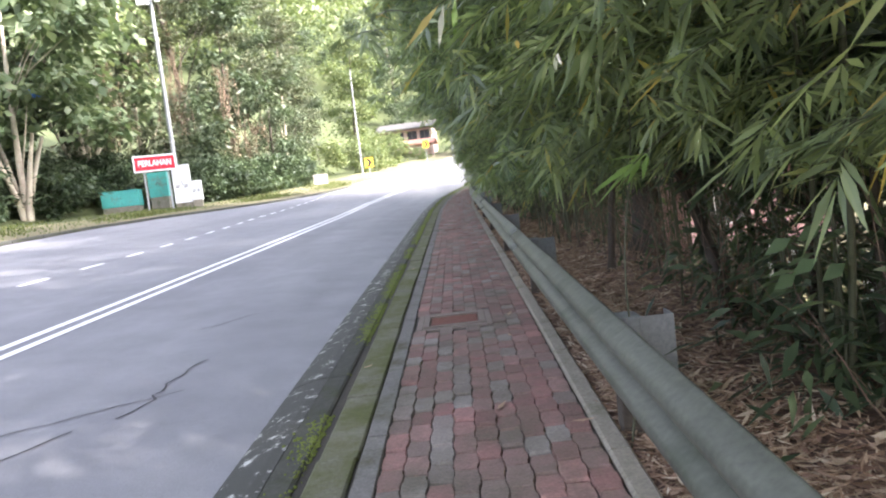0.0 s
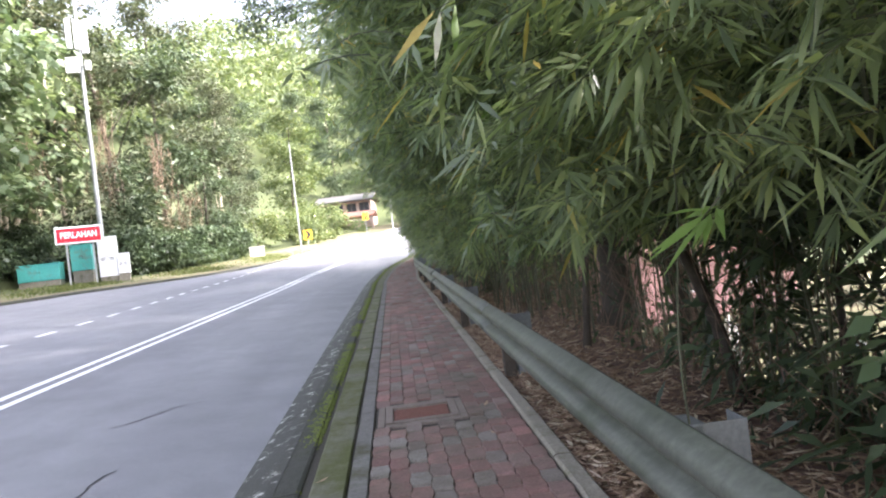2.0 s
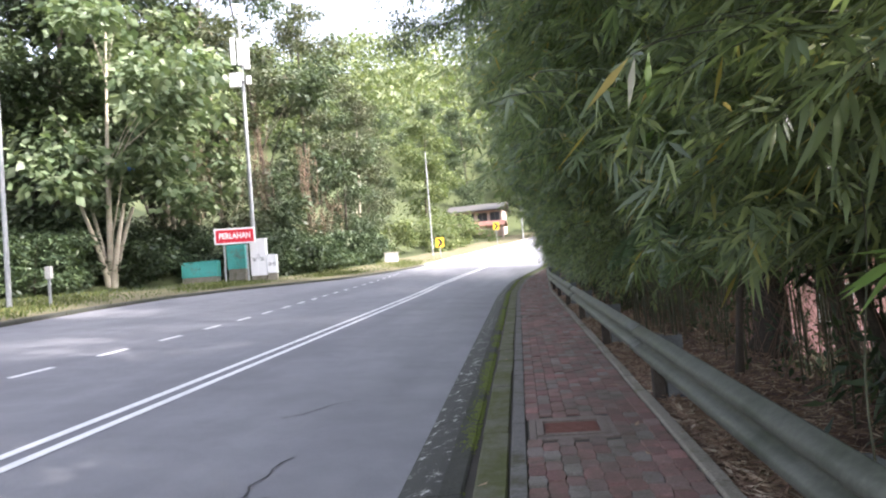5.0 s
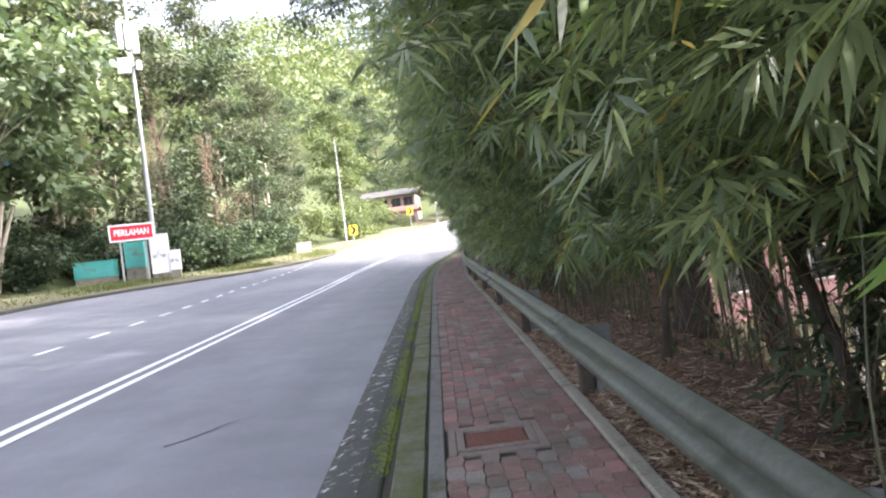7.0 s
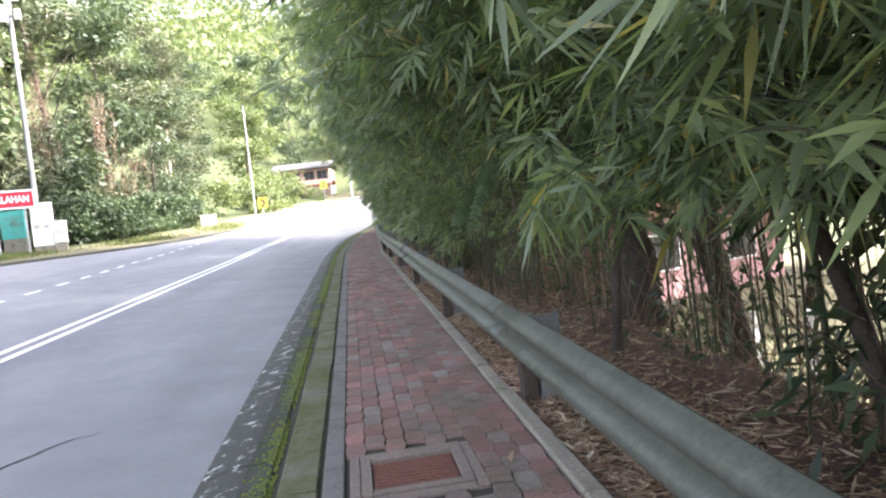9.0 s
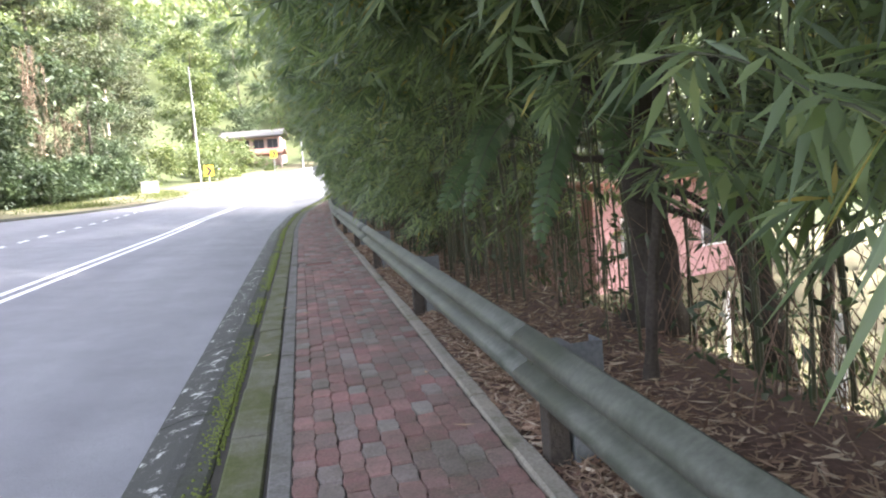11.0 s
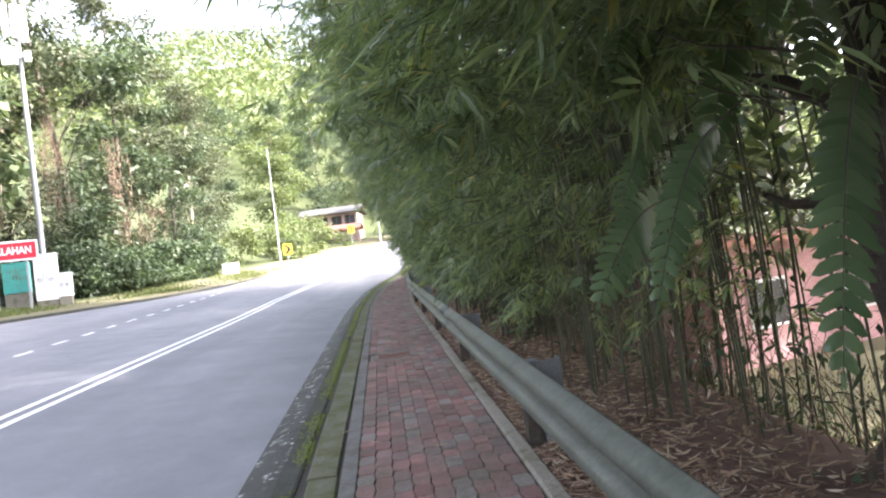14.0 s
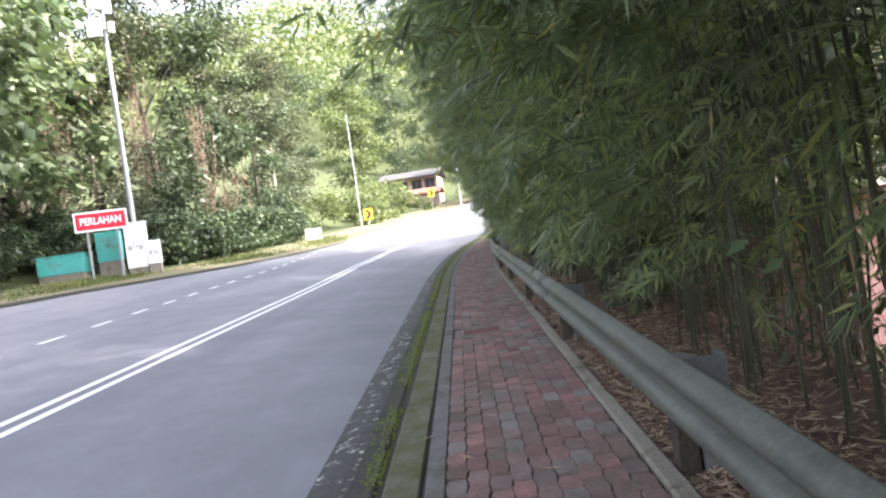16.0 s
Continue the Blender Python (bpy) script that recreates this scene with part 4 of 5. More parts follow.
def build_sprays():
    """Single sprays that hang clear of the bamboo, leaf by leaf."""
    rg = np.random.default_rng(44)
    spots = (((0.82, 3.17, 1.4), (-0.6, -0.45, -0.25), 9, 0.27, 0.034, "fresh"), ((0.67, 3.15, 1.95), (-0.5, -0.5, -0.6), 8, 0.27, 0.034, "bamboo"),
             ((0.64, 6.2, 2.45), (-0.8, -0.3, -0.45), 7, 0.27, 0.036, "fresh"), ((0.55, 4.4, 2.25), (-0.6, -0.5, -0.5), 8, 0.28, 0.036, "bamboo"), ((0.75, 4.1, 1.62), (-0.5, -0.6, -0.55), 9, 0.26, 0.034, "bamboo"),
             ((0.5, 7.6, 2.5), (-0.7, -0.4, -0.5), 8, 0.3, 0.04, "bamboo"), ((0.72, 7.7, 2.2), (-0.4, -0.6, -0.7), 9, 0.34, 0.04, "bamboo"), ((0.95, 9.3, 2.15), (-0.4, -0.5, -0.8), 9, 0.34, 0.042, "bamboo"), ((1.05, 8.3, 2.4), (-0.3, -0.6, -0.8), 8, 0.36, 0.042, "bamboo"))
    for at, out, n, L, W, mat in spots:
        s = empty("bamboo_spray")
        tagged(s, "fan of long narrow green bamboo leaves on a twig", "bamboo spray", "hanging sprays")
        v, f = fans(rg, np.array([at]), np.array([out]), n, L, W)
        for i in range(n):
            array_mesh("leaf", v[i * 5:i * 5 + 5], f[:4], M[mat], s)
        a, o = np.array(at), unit(np.array(out))
        q = np.linspace(0, 1, 6)[:, None]
        pts = a - o * 0.9 * q * np.array([1, 1, 0.2]) + np.array([0, 0, 0.28]) * q ** 0.8
        tube("twig", pts, 0.003 + 0.003 * q[:, 0], M["culm"], s, 5)
    s = empty("bamboo_spray")
    tagged(s, "twig with one yellowed, one grey and one green leaf", "bamboo spray", "hanging sprays")
    for base, d, L, m in (((0.03, 3.4, 2.27), (-0.55, -0.1, -0.55), 0.27, "dry_leaf"), ((0.05, 3.4, 2.27), (-0.18, -0.1, -0.8), 0.22, "grey_leaf"), ((0.11, 3.42, 2.3), (-0.1, -0.1, -0.8), 0.23, "fresh")):
        v, f = leaf_arrays(np.array([base]), np.array([d]), np.array([[0.8, 0.3, -0.3]]), np.array([L]), np.array([0.034]), 0.05, 0.08)
        array_mesh("leaf", v, f, M[m], s)
    tube("twig", np.array([(0.03, 3.4, 2.27), (0.2, 3.45, 2.36), (0.5, 3.5, 2.42), (1.1, 3.6, 2.4)]), [0.002, 0.003, 0.004, 0.006], M["culm"], s, 5)


def build_undergrowth():
    """Twiggy scrub and weeds between the bamboo and the yard."""
    rg = np.random.default_rng(97)
    items, n = [], 760
    for i in range(n):
        y = 3.0 + 22 * rg.random() ** 1.2
        x = rg.uniform(1.9, 4.2)
        z = float(land_z(x, y))
        s = np.linspace(0, 1, 5)
        h = rg.uniform(0.4, 1.9)
        dx, dy = rg.normal(0, 0.5, 2)
        items.append(tube_arrays(np.stack([x + dx * s ** 1.4 * h + 0.04 * np.sin(s * 7 + i), y + dy * s * h, z - 0.05 + h * s], -1), rg.uniform(0.003, 0.008) * (1.1 - 0.8 * s), 3))
    v, f = join_arrays(items)
    tagged(array_mesh("scrub", v, f, M["twig"]), "thin reddish-brown scrub stems behind the bamboo", "scrub", kind="stuff")
    n = 5200
    y = 3.0 + 22 * rg.random(n) ** 1.2
    x = rg.uniform(2.0, 4.6, n)
    z = land_z(x, y) + 1.9 * rg.random(n) ** 1.5
    v, f = leaf_arrays(np.stack([x, y, z], -1), rg.normal(0, 1, (n, 3)) + np.array([0, 0, -0.4]), rg.normal(0, 1, (n, 3)), rg.uniform(0.06, 0.17, n), rg.uniform(0.02, 0.06, n), 0.2, 0.1)
    tagged(array_mesh("weed_leaves", v, f, M["shrub_leaf"]), "green weeds between the bamboo stems", "weeds", kind="stuff")
    # a low dark bush at the near end of the bamboo and shrubs behind the stems
    sh = make_tree(203, 2.0, 1.1, 0.05, "shrub_leaf", 45, 60, 0.19, 0.22, r0=0.03, name="undergrowth_bush", spread=0.3)
    spots = [(2.35, 3.9, 0), (2.75, 4.6, 250, 0.9), (2.6, 5.2, 70), (3.2, 17.8, 200), (3.1, 19.8, 300), (3.2, 22, 45), (3.4, 24.5, 90), (3.6, 27, 10), (3.5, 30, 140), (3.7, 33, 60), (4.2, 37, 0), (4.9, 41, 100), (5.6, 45, 220)]
    place(sh, spots, "low dark leafy bush under the bamboo", "bush", "undergrowth")


def build_backing():
    # filler trees added behind the bamboo to darken its gaps to the yard
    t = make_tree(207, 7.5, 2.4, 0.46, "tree_leaf", 75, 70, 0.3, r0=0.09, name="backing_tree", spread=0.6)
    place(t, [(5.9, 11.8, 80), (5.2, 18, 250), (5.6, 25, 110), (6.2, 5.2, 200)], "small dark leafy backing tree added behind the bamboo", "tree", "yard trees")


def build_grass():
    rg = np.random.default_rng(93)
    n = 22000
    y = rg.uniform(14, 70, n)
    x = road_left(y) - 0.5 - 1.6 * np.clip((y - 30) / 8, 0, 1) * np.clip((52 - y) / 6, 0, 1) - rg.gamma(1.7, 1.9, n)
    keep = (rg.random(n) < np.clip(0.25 + 0.5 * np.sin(x * 0.7 + y * 0.35) + 0.25 * (x < road_left(y) - 2), 0.08, 1))
    x, y = x[keep], y[keep]
    n = len(x)
    d = np.stack([rg.normal(0, 0.5, n), rg.normal(0, 0.5, n), np.ones(n)], -1)
    v, f = leaf_arrays(np.stack([x, y, land_z(x, y) - 0.02], -1), d, rg.normal(0, 1, (n, 3)), rg.uniform(0.08, 0.26, n), rg.uniform(0.03, 0.07, n), 0.15, 0.1)
    tagged(array_mesh("verge_grass", v, f, M["grass"]), "short patchy green grass on the verge", "grass", kind="stuff")
    n = 7000
    y = rg.uniform(3, 20, n)
    x = rg.uniform(3.0, 9.5, n)
    d = np.stack([rg.normal(0, 0.5, n), rg.normal(0, 0.5, n), np.ones(n)], -1)
    v, f = leaf_arrays(np.stack([x, y, land_z(x, y) - 0.02], -1), d, rg.normal(0, 1, (n, 3)), rg.uniform(0.06, 0.2, n), rg.uniform(0.015, 0.03, n), 0.2, 0.1)
    tagged(array_mesh("yard_grass", v, f, M["grass"]), "pale grass in the yard behind the bamboo", "grass", kind="stuff")


# ---- things across the road ----
def lettering(text, size, material, parent, m):
    cu = bpy.data.curves.new("lettering", "FONT")
    cu.body, cu.size, cu.align_x, cu.align_y, cu.extrude, cu.offset = text, size, "CENTER", "CENTER", 0.004, 0.012
    tmp = new("lettering_source", cu)
    dg = bpy.context.evaluated_depsgraph_get()
    me = bpy.data.meshes.new_from_object(tmp.evaluated_get(dg))
    bpy.data.objects.remove(tmp)
    me.materials.clear()
    me.materials.append(material)
    ob = new("lettering", me)
    ob.parent = parent
    ob.matrix_local = m
    return ob


def build_sign():
    s = empty("road_sign")
    tagged(s, "red roadside sign with white border reading PERLAHAN on two posts", "road sign")
    gx, gy = -17.85, 41.75
    gz = float(land_z(gx, gy))
    s.matrix_world = pose(gx, gy, gz, 0, 0, 19.6)
    zb = 4.36 - gz
    bm = box(bmesh.new(), -1.22, 1.22, -0.02, 0.02, zb, zb + 0.98, 0.01)
    part("border_panel", bm, M["white"], s, "white border panel")
    bm = box(bmesh.new(), -1.13, 1.13, -0.028, -0.0205, zb + 0.09, zb + 0.89, 0.002)
    part("face", bm, M["red"], s, "red sign face")
    lettering("PERLAHAN", 0.5, M["white"], s, pose(0, -0.032, zb + 0.49, 90, 0, 0) @ Matrix.Diagonal((0.77, 1.0, 1, 1)))
    for x in (-0.68, 0.68):
        bm = box(bmesh.new(), x - 0.05, x + 0.05, 0.021, 0.09, -0.4, zb + 0.9, 0.008)
        part("post", bm, M["sign_back"], s)


def build_pole(x, y, h, r, name, label, antenna=False, lean=0.0):
    p = empty(name)
    tagged(p, label, "pole", "roadside poles")
    z = float(land_z(x, y))
    p.matrix_world = pose(x, y, z, 0, lean, 0)
    s = np.linspace(0, 1, 6)
    tube("shaft", np.stack([0 * s, 0 * s, -0.4 + (h + 0.4) * s], -1), r * (1 - 0.4 * s), M["sign_back"], p, 10)
    if antenna:
        for dx, dz, w, hh in ((0.5, 14.6, 0.36, 2.1), (-0.45, 15.0, 0.3, 1.9), (0.05, 14.9, 0.34, 1.9), (-0.42, 13.4, 0.8, 1.0), (0.55, 13.5, 0.3, 0.6)):
            bm = box(bmesh.new(), dx - w / 2, dx + w / 2, -0.4, -0.18, dz, dz + hh, 0.03, 2)
            part("antenna_panel", bm, M["white"], p, "white antenna panel")
            bm = box(bmesh.new(), min(dx, 0) - 0.03, max(dx, 0) + 0.03, -0.19, 0.03, dz + hh * 0.5, dz + hh * 0.5 + 0.06, 0.004)
            part("bracket", bm, M["sign_back"], p)
    return p


def build_cabinet(name, x, y, w, d, top, material, label, turn=12, foot=0.12, vents=True):
    """A two-door cabinet whose roof reaches the height top."""
    c = empty(name)
    tagged(c, label, "cabinet")
    z = float(land_z(x, y))
    h = top - z - foot - 0.05
    c.matrix_world = pose(x, y, z, 0, 0, turn)
    bm = box(bmesh.new(), -w / 2 + 0.03, w / 2 - 0.03, -d / 2 + 0.03, d / 2 - 0.03, -0.4, foot, 0.01)
    part("plinth", bm, M["curb"], c, "stained concrete plinth")
    bm = box(bmesh.new(), -w / 2, w / 2, -d / 2, d / 2, foot, foot + h, 0.015, 2)
    part("body", bm, material, c)
    bm = box(bmesh.new(), -w / 2 - 0.04, w / 2 + 0.04, -d / 2 - 0.05, d / 2 + 0.03, foot + h, foot + h + 0.05, 0.015, 2)
    part("roof", bm, material, c)
    for k in (-1, 1):
        bm = box(bmesh.new(), k * w / 4 - w / 4 + 0.02, k * w / 4 + w / 4 - 0.02, -d / 2 - 0.018, -d / 2 - 0.002, foot + 0.05, foot + h - 0.05, 0.006)
        door = part("door", bm, material, c)
        bm = box(bmesh.new(), k * 0.06 - 0.012, k * 0.06 + 0.012, -d / 2 - 0.045, -d / 2 - 0.018, foot + h * 0.45, foot + h * 0.6, 0.004)
        part("handle", bm, M["black"], door, "black handle")
        if vents:
            bm = bmesh.new()
            for i in range(5):
                box(bm, k * w / 4 - w / 8, k * w / 4 + w / 8, -d / 2 - 0.026, -d / 2 - 0.019, foot + h * 0.4 + i * 0.05, foot + h * 0.4 + i * 0.05 + 0.025)
            part("vent", bm, M["post"], door, "grey vent slats")
    return c


def build_chevron(x, y, zc, name_turn):
    s = empty("chevron_sign")
    tagged(s, "yellow bend marker board with a black chevron on a post", "road sign", "bend markers")
    z = float(land_z(x, y))
    s.matrix_world = pose(x, y, z, 0, 0, name_turn)
    h = max(zc - z, 0.9)
    bm = box(bmesh.new(), -0.04, 0.04, 0.0, 0.06, -0.5, h + 0.3, 0.005)
    part("post", bm, M["sign_back"], s)
    bm = box(bmesh.new(), -0.42, 0.42, -0.03, -0.003, h - 0.5, h + 0.5, 0.01)
    part("board", bm, M["yellow"], s)
    bm = bmesh.new()
    pts = [(-0.3, 0.42), (0.02, 0.42), (0.34, 0.0), (0.02, -0.42), (-0.3, -0.42), (0.02, 0.0)]
    lo = [bm.verts.new((px, -0.034, h + pz)) for px, pz in pts]
    hi = [bm.verts.new((px, -0.04, h + pz)) for px, pz in pts]
    bm.faces.new(hi)
    for i in range(6):
        j = (i + 1) % 6
        bm.faces.new((lo[i], lo[j], hi[j], hi[i]))
    part("chevron", bm, M["black"], s, "black arrow")


def build_house(x, y, z, turn):
    h = empty("house")
    tagged(h, "low hillside house with pale sheet roof and tiled porch", "house")
    h.matrix_world = pose(x, y, z, 0, 0, turn)
    bm = box(bmesh.new(), -4.3, 4.3, 0, 7, -4, 2.7)
    part("wall", bm, M["house_wall"], h)
    for i, wx in enumerate((-3.2, -1.1, 1.1, 3.2)):
        bm = box(bmesh.new(), wx - 0.8, wx + 0.8, -0.06, -0.005, 1.0, 2.4, 0.02)
        w = part("window", bm, M["zinc_roof"], h, "pale window frame")
        for k in (-0.42, 0.42):
            bm = box(bmesh.new(), wx + k - 0.37, wx + k + 0.37, -0.09, -0.062, 1.08, 2.32)
            part("pane", bm, M["dark_glass"], w)

    def gable(name, x0, x1, y0, y1, z0, rise, mat):
        bm = bmesh.new()
        ym = (y0 + y1) / 2
        t = 0.18
        ring = [(y0, z0), (ym, z0 + rise), (y1, z0), (y1, z0 + t), (ym, z0 + rise + t), (y0, z0 + t)]
        a = [bm.verts.new((x0, p, q)) for p, q in ring]
        b = [bm.verts.new((x1, p, q)) for p, q in ring]
        for i in range(6):
            j = (i + 1) % 6
            bm.faces.new((a[i], a[j], b[j], b[i]))
        bm.faces.new((a[0], a[1], a[4], a[5]))
        bm.faces.new((a[1], a[2], a[3], a[4]))
        bm.faces.new((b[5], b[4], b[1], b[0]))
        bm.faces.new((b[4], b[3], b[2], b[1]))
        return part(name, bm, mat, h)

    gable("roof", -4.9, 4.9, -1.2, 8.2, 2.7, 1.3, M["zinc_roof"])
    gable("porch_roof", -1.4, 5.3, -5.2, -0.6, -0.2, 0.8, M["roof_tile"])
    for px in (-1.0, 2.0, 4.9):
        bm = box(bmesh.new(), px - 0.12, px + 0.12, -4.9, -4.66, -4, -0.1)
        part("porch_post", bm, M["house_wall"], h)


def build_far_box(x, y):
    b = empty("concrete_box")
    tagged(b, "pale square concrete utility box on the verge", "utility box")
    b.matrix_world = pose(x, y, float(land_z(x, y)), 0, 0, 10)
    bm = box(bmesh.new(), -0.66, 0.66, -0.45, 0.45, -0.4, 0.82, 0.03, 2)
    part("body", bm, M["concrete"], b)
    bm = box(bmesh.new(), -0.72, 0.72, -0.51, 0.51, 0.82, 0.93, 0.02, 2)
    part("lid", bm, M["concrete"], b)


# ---- behind the bamboo ----
def build_yard():
    h = empty("pink_building")
    tagged(h, "salmon-pink low building behind the bamboo", "building")
    x, y = 10.0, 22.0
    h.matrix_world = pose(x, y, float(land_z(x, y)) - 0.2, 0, 0, 18)
    bm = box(bmesh.new(), -3.2, 3.2, 0, 6, -0.5, 2.9)
    part("wall", bm, M["pink_wall"], h)
    for wx in (-1.7, 1.4):
        bm = box(bmesh.new(), wx - 0.6, wx + 0.6, -0.05, -0.004, 1.0, 2.1, 0.015)
        w = part("window", bm, M["white"], h, "white window frame")
        bm = box(bmesh.new(), wx - 0.53, wx + 0.53, -0.07, -0.052, 1.07, 2.03)
        part("pane", bm, M["dark_glass"], w)
    bm = bmesh.new()
    box(bm, -3.8, 3.8, -0.9, 6.6, 2.9, 3.1, 0.03)
    part("roof", bm, M["roof_tile"], h)
    for x, y, t in ((4.9, 10.4, 2), (5.6, 12.6, -2), (6.4, 14.6, 1), (4.6, 8.0, 3)):
        bm = box(bmesh.new(), -0.045, 0.045, -0.045, 0.045, -0.4, 1.15, 0.01)
        p = part("fence_post", bm, M["white"])
        p.matrix_world = pose(x, y, float(land_z(x, y)), 0, t, 0)
        tagged(p, "white painted fence post in the yard", "post", "fence posts")


def build_trunks():
    rg = np.random.default_rng(61)
    for base, pts, r in (((3.5, 9.55), [(0.06, 0, -1.0), (0.03, 0.0, -0.5), (-0.03, 0.06, 0.1), (-0.13, 0.12, 0.7), (-0.2, 0.15, 1.4), (-0.22, 0.2, 2.2), (-0.4, 0.3, 3.6), (-0.6, 0.4, 6)], 0.14),
                         ((2.75, 10.2), [(0, 0, -0.2), (0.03, 0, 0.5), (-0.03, 0.05, 1.2), (0.05, 0.1, 2.2), (0.0, 0.2, 4), (-0.3, 0.4, 7)], 0.19),
                         ((1.83, 8.56), [(0, 0, -0.1), (0.05, 0.02, 0.5), (0.13, 0.02, 1.1), (0.16, 0.0, 2.0), (0.1, 0.1, 3.4)], 0.035),
                         ((2.25, 5.9), [(0, 0, -0.1), (-0.12, 0.05, 0.5), (-0.3, 0.1, 1.1), (-0.5, 0.1, 1.9), (-0.6, 0.1, 3)], 0.045)):
        t = empty("tree_stem")
        tagged(t, "dark rough tree trunk standing among the bamboo", "tree trunk", "dark trunks")
        t.location = (*base, float(base_z(base[1])))
        p = np.array(pts)
        q = np.linspace(0, len(p) - 1, 22)
        P = np.stack([np.interp(q, np.arange(len(p)), p[:, k]) for k in range(3)], -1)
        P = P + rg.normal(0, r * 0.06, P.shape)
        rr = r * (1.25 - 0.6 * np.linspace(0, 1, 22)) * (1 + rg.normal(0, 0.06, 22))
        rr[0:2] *= 1.35
        tube("trunk", P, rr, M["bark"], t, 11)
        for k in range(3):
            i = int(rg.integers(8, 19))
            a = rg.uniform(-0.9, 0.9)
            s = np.linspace(0, 1, 6)
            Lb = rg.uniform(0.5, 1.3)
            tube("branch", P[i] + np.stack([math.cos(a) * s * Lb * (1 if k % 2 else -1), math.sin(a) * s * Lb, s * Lb * 0.7 + 0.1 * np.sin(s * 5)], -1), r * 0.35 * (1 - 0.7 * s), M["bark"], t, 7)


def build_marker(x, y):
    p = empty("marker_post")
    tagged(p, "small pale marker box on a thin post in the verge", "marker post")
    p.location = (x, y, float(land_z(x, y)))
    part("post", box(bmesh.new(), -0.04, 0.04, -0.04, 0.04, -0.3, 0.95, 0.006), M["sign_back"], p)
    part("head", box(bmesh.new(), -0.12, 0.12, -0.08, 0.08, 0.95, 1.42, 0.02, 2), M["concrete"], p)


def frond(start, end, width, lobes, parent, rg, sag=0.12):
    """A hanging frond: a curved midrib with close-set pairs of blunt leaflets."""
    a, b = np.array(start), np.array(end)
    n = lobes * 2 + 6
    s = np.linspace(0.02, 1, n)
    mid = a + (b - a) * s[:, None]
    mid[:, 2] += sag * np.sin(s * np.pi)
    d = unit(np.gradient(mid, axis=0))
    lat = unit(np.cross(d, np.array([0.35, 0.9, 0.25])))
    nor = np.cross(lat, d)
    env = np.sin(np.clip(s * 0.86 + 0.14, 0, 1) * np.pi) ** 0.5 + 0.08
    step = float(np.linalg.norm(b - a)) / n
    vs, fs, o = [], [], 0
    for k in (-1.0, 1.0):
        for i in range(n):
            L = width * 0.56 * env[i] * rg.uniform(0.9, 1.08)
            w = step * 0.6
            out = unit(lat[i] * k + d[i] * rg.uniform(0.35, 0.5) + nor[i] * rg.uniform(-0.12, 0.2))
            q = np.array([0.0, 0.35, 0.75, 1.0])
            c = mid[i] + out * (L * q)[:, None] - np.array([0, 0, 1.0]) * (L * 0.22 * q ** 2)[:, None]
            h = w * np.array([0.8, 1.0, 0.85, 0.2])
            crease = nor[i] * (0.006 * np.array([0, 1, 1, 0]))[:, None]
            vs.append(np.stack([c - d[i] * h[:, None], c - crease, c + d[i] * h[:, None]], 1).reshape(-1, 3))
            for r in range(3):
                for e in range(2):
                    p = o + r * 3 + e
                    fs.append((p, p + 1, p + 4, p + 3))
            o += 12
    v, f = tube_arrays(mid, 0.006 * (1.1 - 0.8 * s), 5)
    ob = array_mesh("frond", np.concatenate(vs), np.array(fs), M["frond"], parent, False)
    array_mesh("midrib", v, f, M["culm"], ob, True)
    return ob


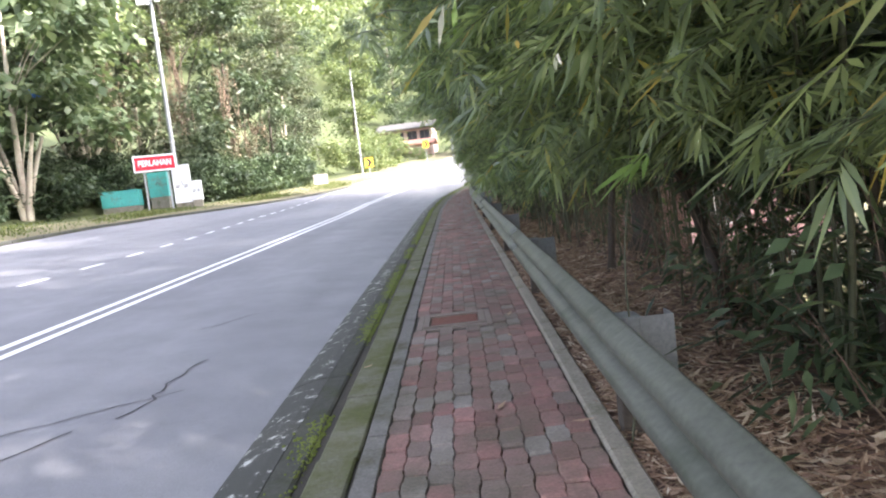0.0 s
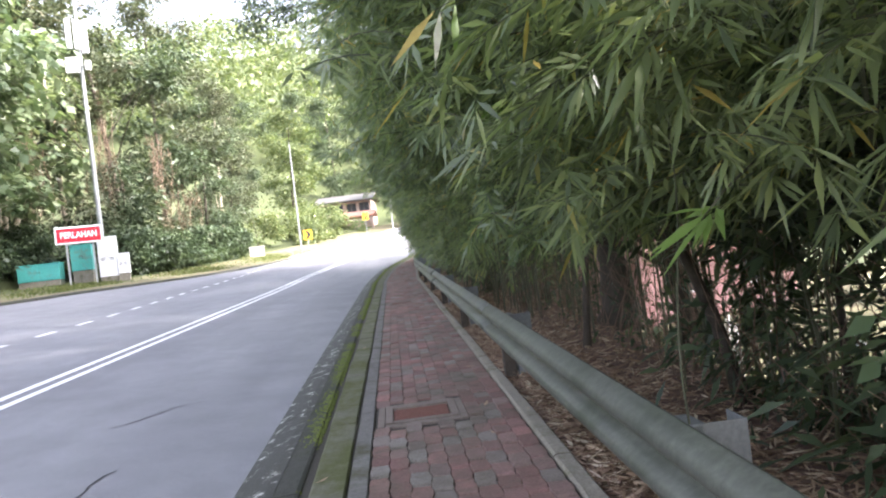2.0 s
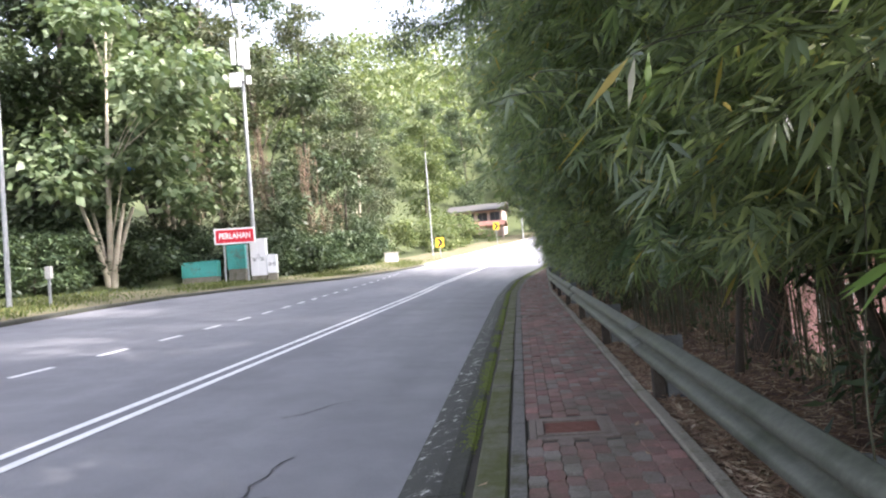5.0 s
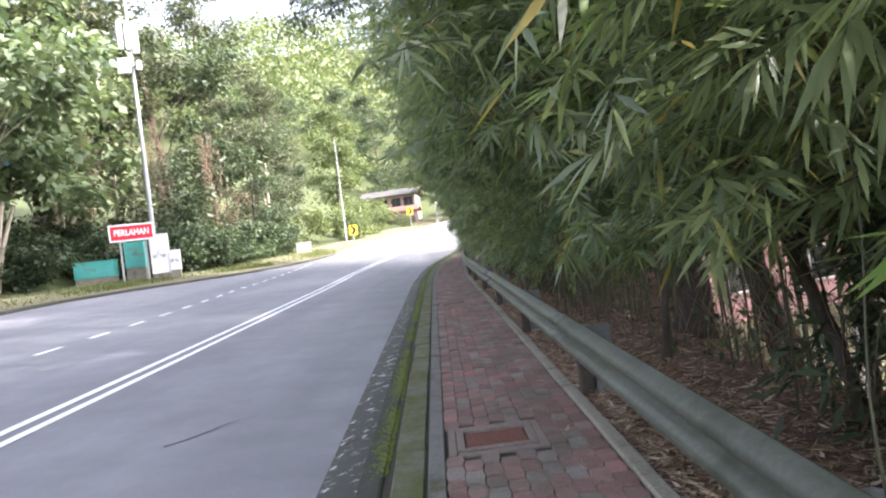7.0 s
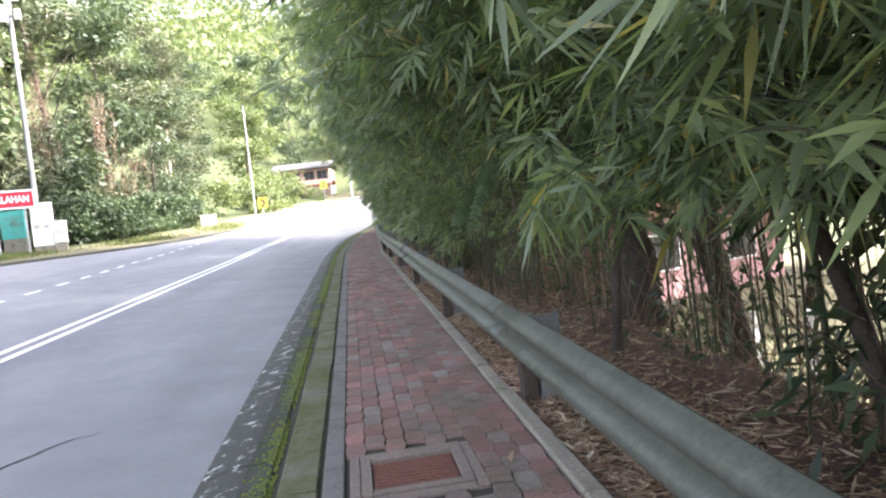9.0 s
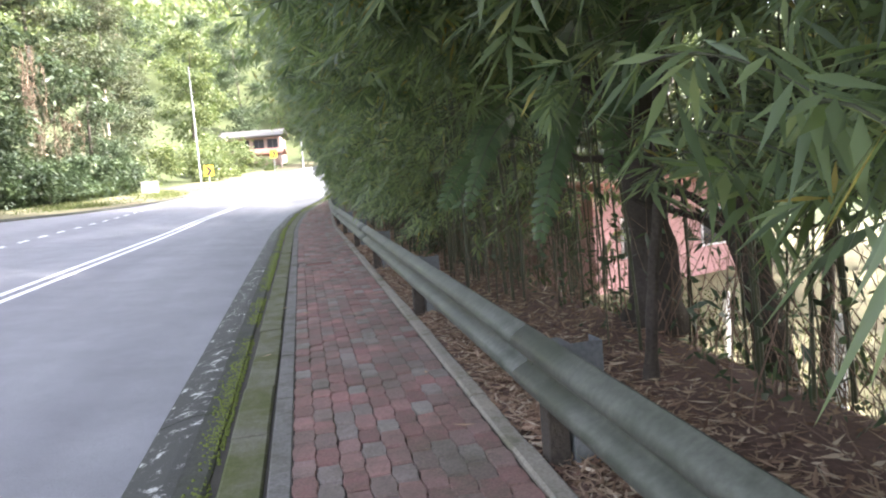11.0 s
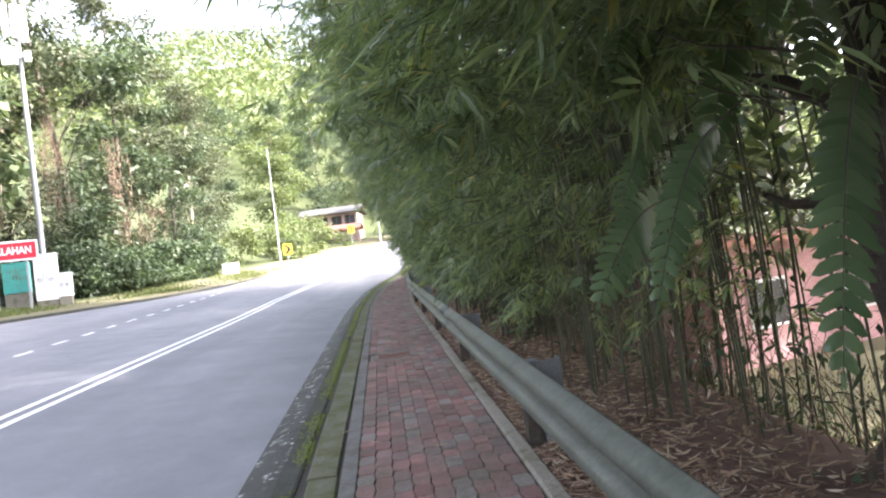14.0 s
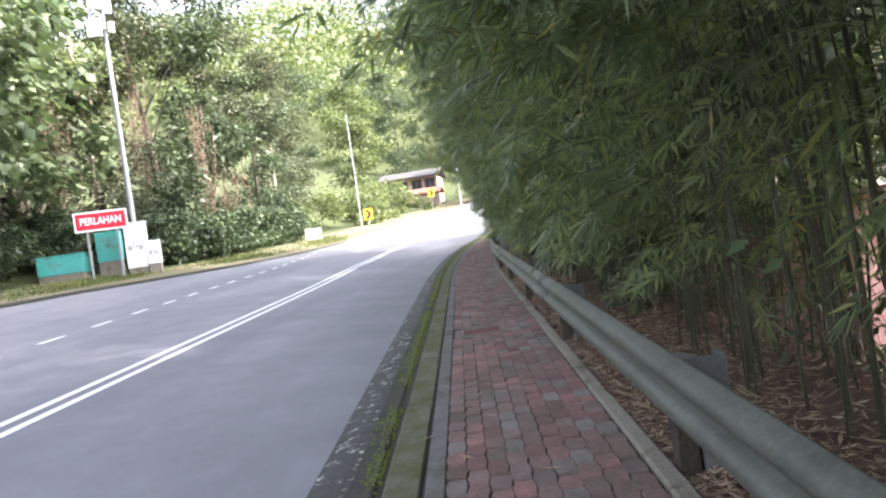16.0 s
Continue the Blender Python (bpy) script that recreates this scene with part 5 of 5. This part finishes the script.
def build_climbers():
    rg = np.random.default_rng(55)
    c = empty("climbing_fern")
    tagged(c, "climbing fern with large lobed green fronds on a dark trunk", "fern")
    for st, en, w, k in (((1.55, 8.85, 2.05), (1.06, 8.43, 1.12), 0.2, 9), ((1.15, 9.5, 1.74), (0.6, 9.12, 1.36), 0.2, 8), ((1.75, 9.8, 2.6), (1.2, 9.3, 1.85), 0.2, 8), ((1.2, 9.2, 2.0), (0.72, 8.85, 1.35), 0.15, 8),
                         ((1.9, 9.4, 2.75), (1.35, 8.8, 2.0), 0.2, 8), ((2.0, 9.0, 2.3), (1.6, 8.5, 1.5), 0.19, 8), ((1.5, 10.2, 2.2), (1.0, 9.9, 1.7), 0.15, 7), ((1.8, 8.2, 2.5), (1.35, 7.7, 1.85), 0.2, 8), ((2.2, 9.8, 3.0), (1.5, 9.6, 2.9), 0.18, 8), ((1.75, 9.3, 3.0), (1.3, 8.9, 2.3), 0.22, 8), ((1.45, 8.9, 2.75), (1.02, 8.5, 2.15), 0.2, 8), ((1.85, 8.6, 2.95), (1.4, 8.1, 2.25), 0.22, 8), ((1.35, 9.9, 2.9), (0.95, 9.6, 2.3), 0.2, 8)):
        fr = frond(st, en, w, k, c, rg)
        p = np.array([np.array(st) + np.array([0.45, 0.25, 0.05]), np.array(st) + np.array([0.2, 0.1, 0.12]), np.array(st)])
        tube("stalk", p, [0.008, 0.007, 0.006], M["culm"], fr, 5)
    b = empty("broadleaf_sprig")
    tagged(b, "sprig with broad heart-shaped green leaves among the bamboo", "plant")
    at = np.array([(1.45, 12.1, 1.33), (1.6, 12.0, 1.2), (1.75, 12.2, 1.42), (1.72, 3.62, 0.92), (1.84, 3.6, 0.8), (1.92, 3.7, 0.96), (1.76, 3.68, 0.72), (1.98, 3.6, 0.76)])
    for k in range(len(at)):
        a = rg.uniform(-0.5, 0.5)
        v, f = leaf_arrays(at[k:k + 1], np.array([[-0.8, a, -0.35]]), np.array([[0.2, 0.5, 0.8]]), np.array([0.15]), np.array([0.085]), 0.15, 0.1)
        lf = array_mesh("leaf", v, f, M["frond"], b)
        q = np.stack([at[k], at[k] + np.array([0.2, 0.05, -0.1]), at[k] + np.array([0.3, 0.1, -0.5])])
        tube("stalk", q, [0.004, 0.005, 0.006], M["culm"], lf, 4)


def build_tarp():
    """A crumpled blue sheet caught in the pale tree."""
    rg = np.random.default_rng(8)
    n = 9
    u, w = np.meshgrid(np.linspace(-0.5, 0.5, n), np.linspace(-0.5, 0.5, n), indexing="ij")
    x = -22.2 + 0.95 * u + rg.normal(0, 0.05, u.shape)
    y = 37.6 + 0.25 * np.sin(u * 6) + rg.normal(0, 0.08, u.shape)
    z = 9.05 + 0.65 * w + 0.12 * np.sin(w * 9 + u * 5)
    v = np.stack([x, y, z], -1).reshape(-1, 3)
    i, j = np.meshgrid(np.arange(n - 1), np.arange(n - 1), indexing="ij")
    f = np.stack([i * n + j, (i + 1) * n + j, (i + 1) * n + j + 1, i * n + j + 1], -1).reshape(-1, 4)
    ob = array_mesh("blue_sheet", v, f, M["blue"])
    ob.modifiers.new("thickness", "SOLIDIFY").thickness = 0.01
    tagged(ob, "crumpled blue plastic sheet caught in the pale tree", "plastic sheet")


def build_vine():
    p = empty("vine")
    tagged(p, "thin dry vine hanging beside the guardrail", "vine")
    s = np.linspace(0, 1, 12)
    tube("strand", np.stack([0.72 + 0.22 * s + 0.02 * np.sin(s * 9), 3.3 + 0.35 * s, 0.0 + 1.75 * s], -1), 0.007 - 0.004 * s, M["culm"], p, 5)


# ---- build ----
build_ground()
build_road()
build_path()
build_grates()
build_guardrail()
build_forest()
build_bamboo()
build_overhang()
build_creepers()
build_trunks()
build_sprays()
build_litter()
build_undergrowth()
build_backing()
build_grass()
build_sign()
build_pole(-18.67, 46.9, 18.6, 0.17, "antenna_pole", "tall galvanised pole with white antenna panels", True)
build_pole(-18.2, 22.9, 9.5, 0.1, "street_pole", "plain grey roadside pole")
build_pole(-9.8, 76.0, 11.5, 0.085, "street_pole", "plain grey roadside pole")
build_pole(0.4, 100.0, 6.5, 0.11, "street_pole", "plain grey roadside pole")
build_marker(-17.6, 24.2)
build_cabinet("telecom_cabinet", -17.05, 43.5, 1.0, 0.7, 4.68, M["white"], "tall white metal telecom cabinet on the verge", 12, 0.3)
build_cabinet("small_cabinet", -16.15, 43.4, 0.62, 0.45, 3.6, M["white"], "small white metal cabinet beside the tall one", 12, 0.45)
build_cabinet("teal_cabinet", -18.75, 44.0, 1.15, 0.7, 4.42, M["teal"], "teal metal cabinet on a stand behind the sign", 12, 0.75, False)
build_cabinet("teal_tank_box", -20.75, 43.0, 2.2, 1.2, 3.48, M["teal"], "low teal box on a stained concrete base", 12, 0.35, False)
build_chevron(-8.5, 72.0, 4.75, 5)
build_chevron(-3.2, 95.0, 7.4, 0)
build_far_box(-12.6, 66.0)
build_house(-7.0, 115.0, 8.6, -6)
build_climbers()
build_vine()
build_tarp()
build_yard()
build_bricks()
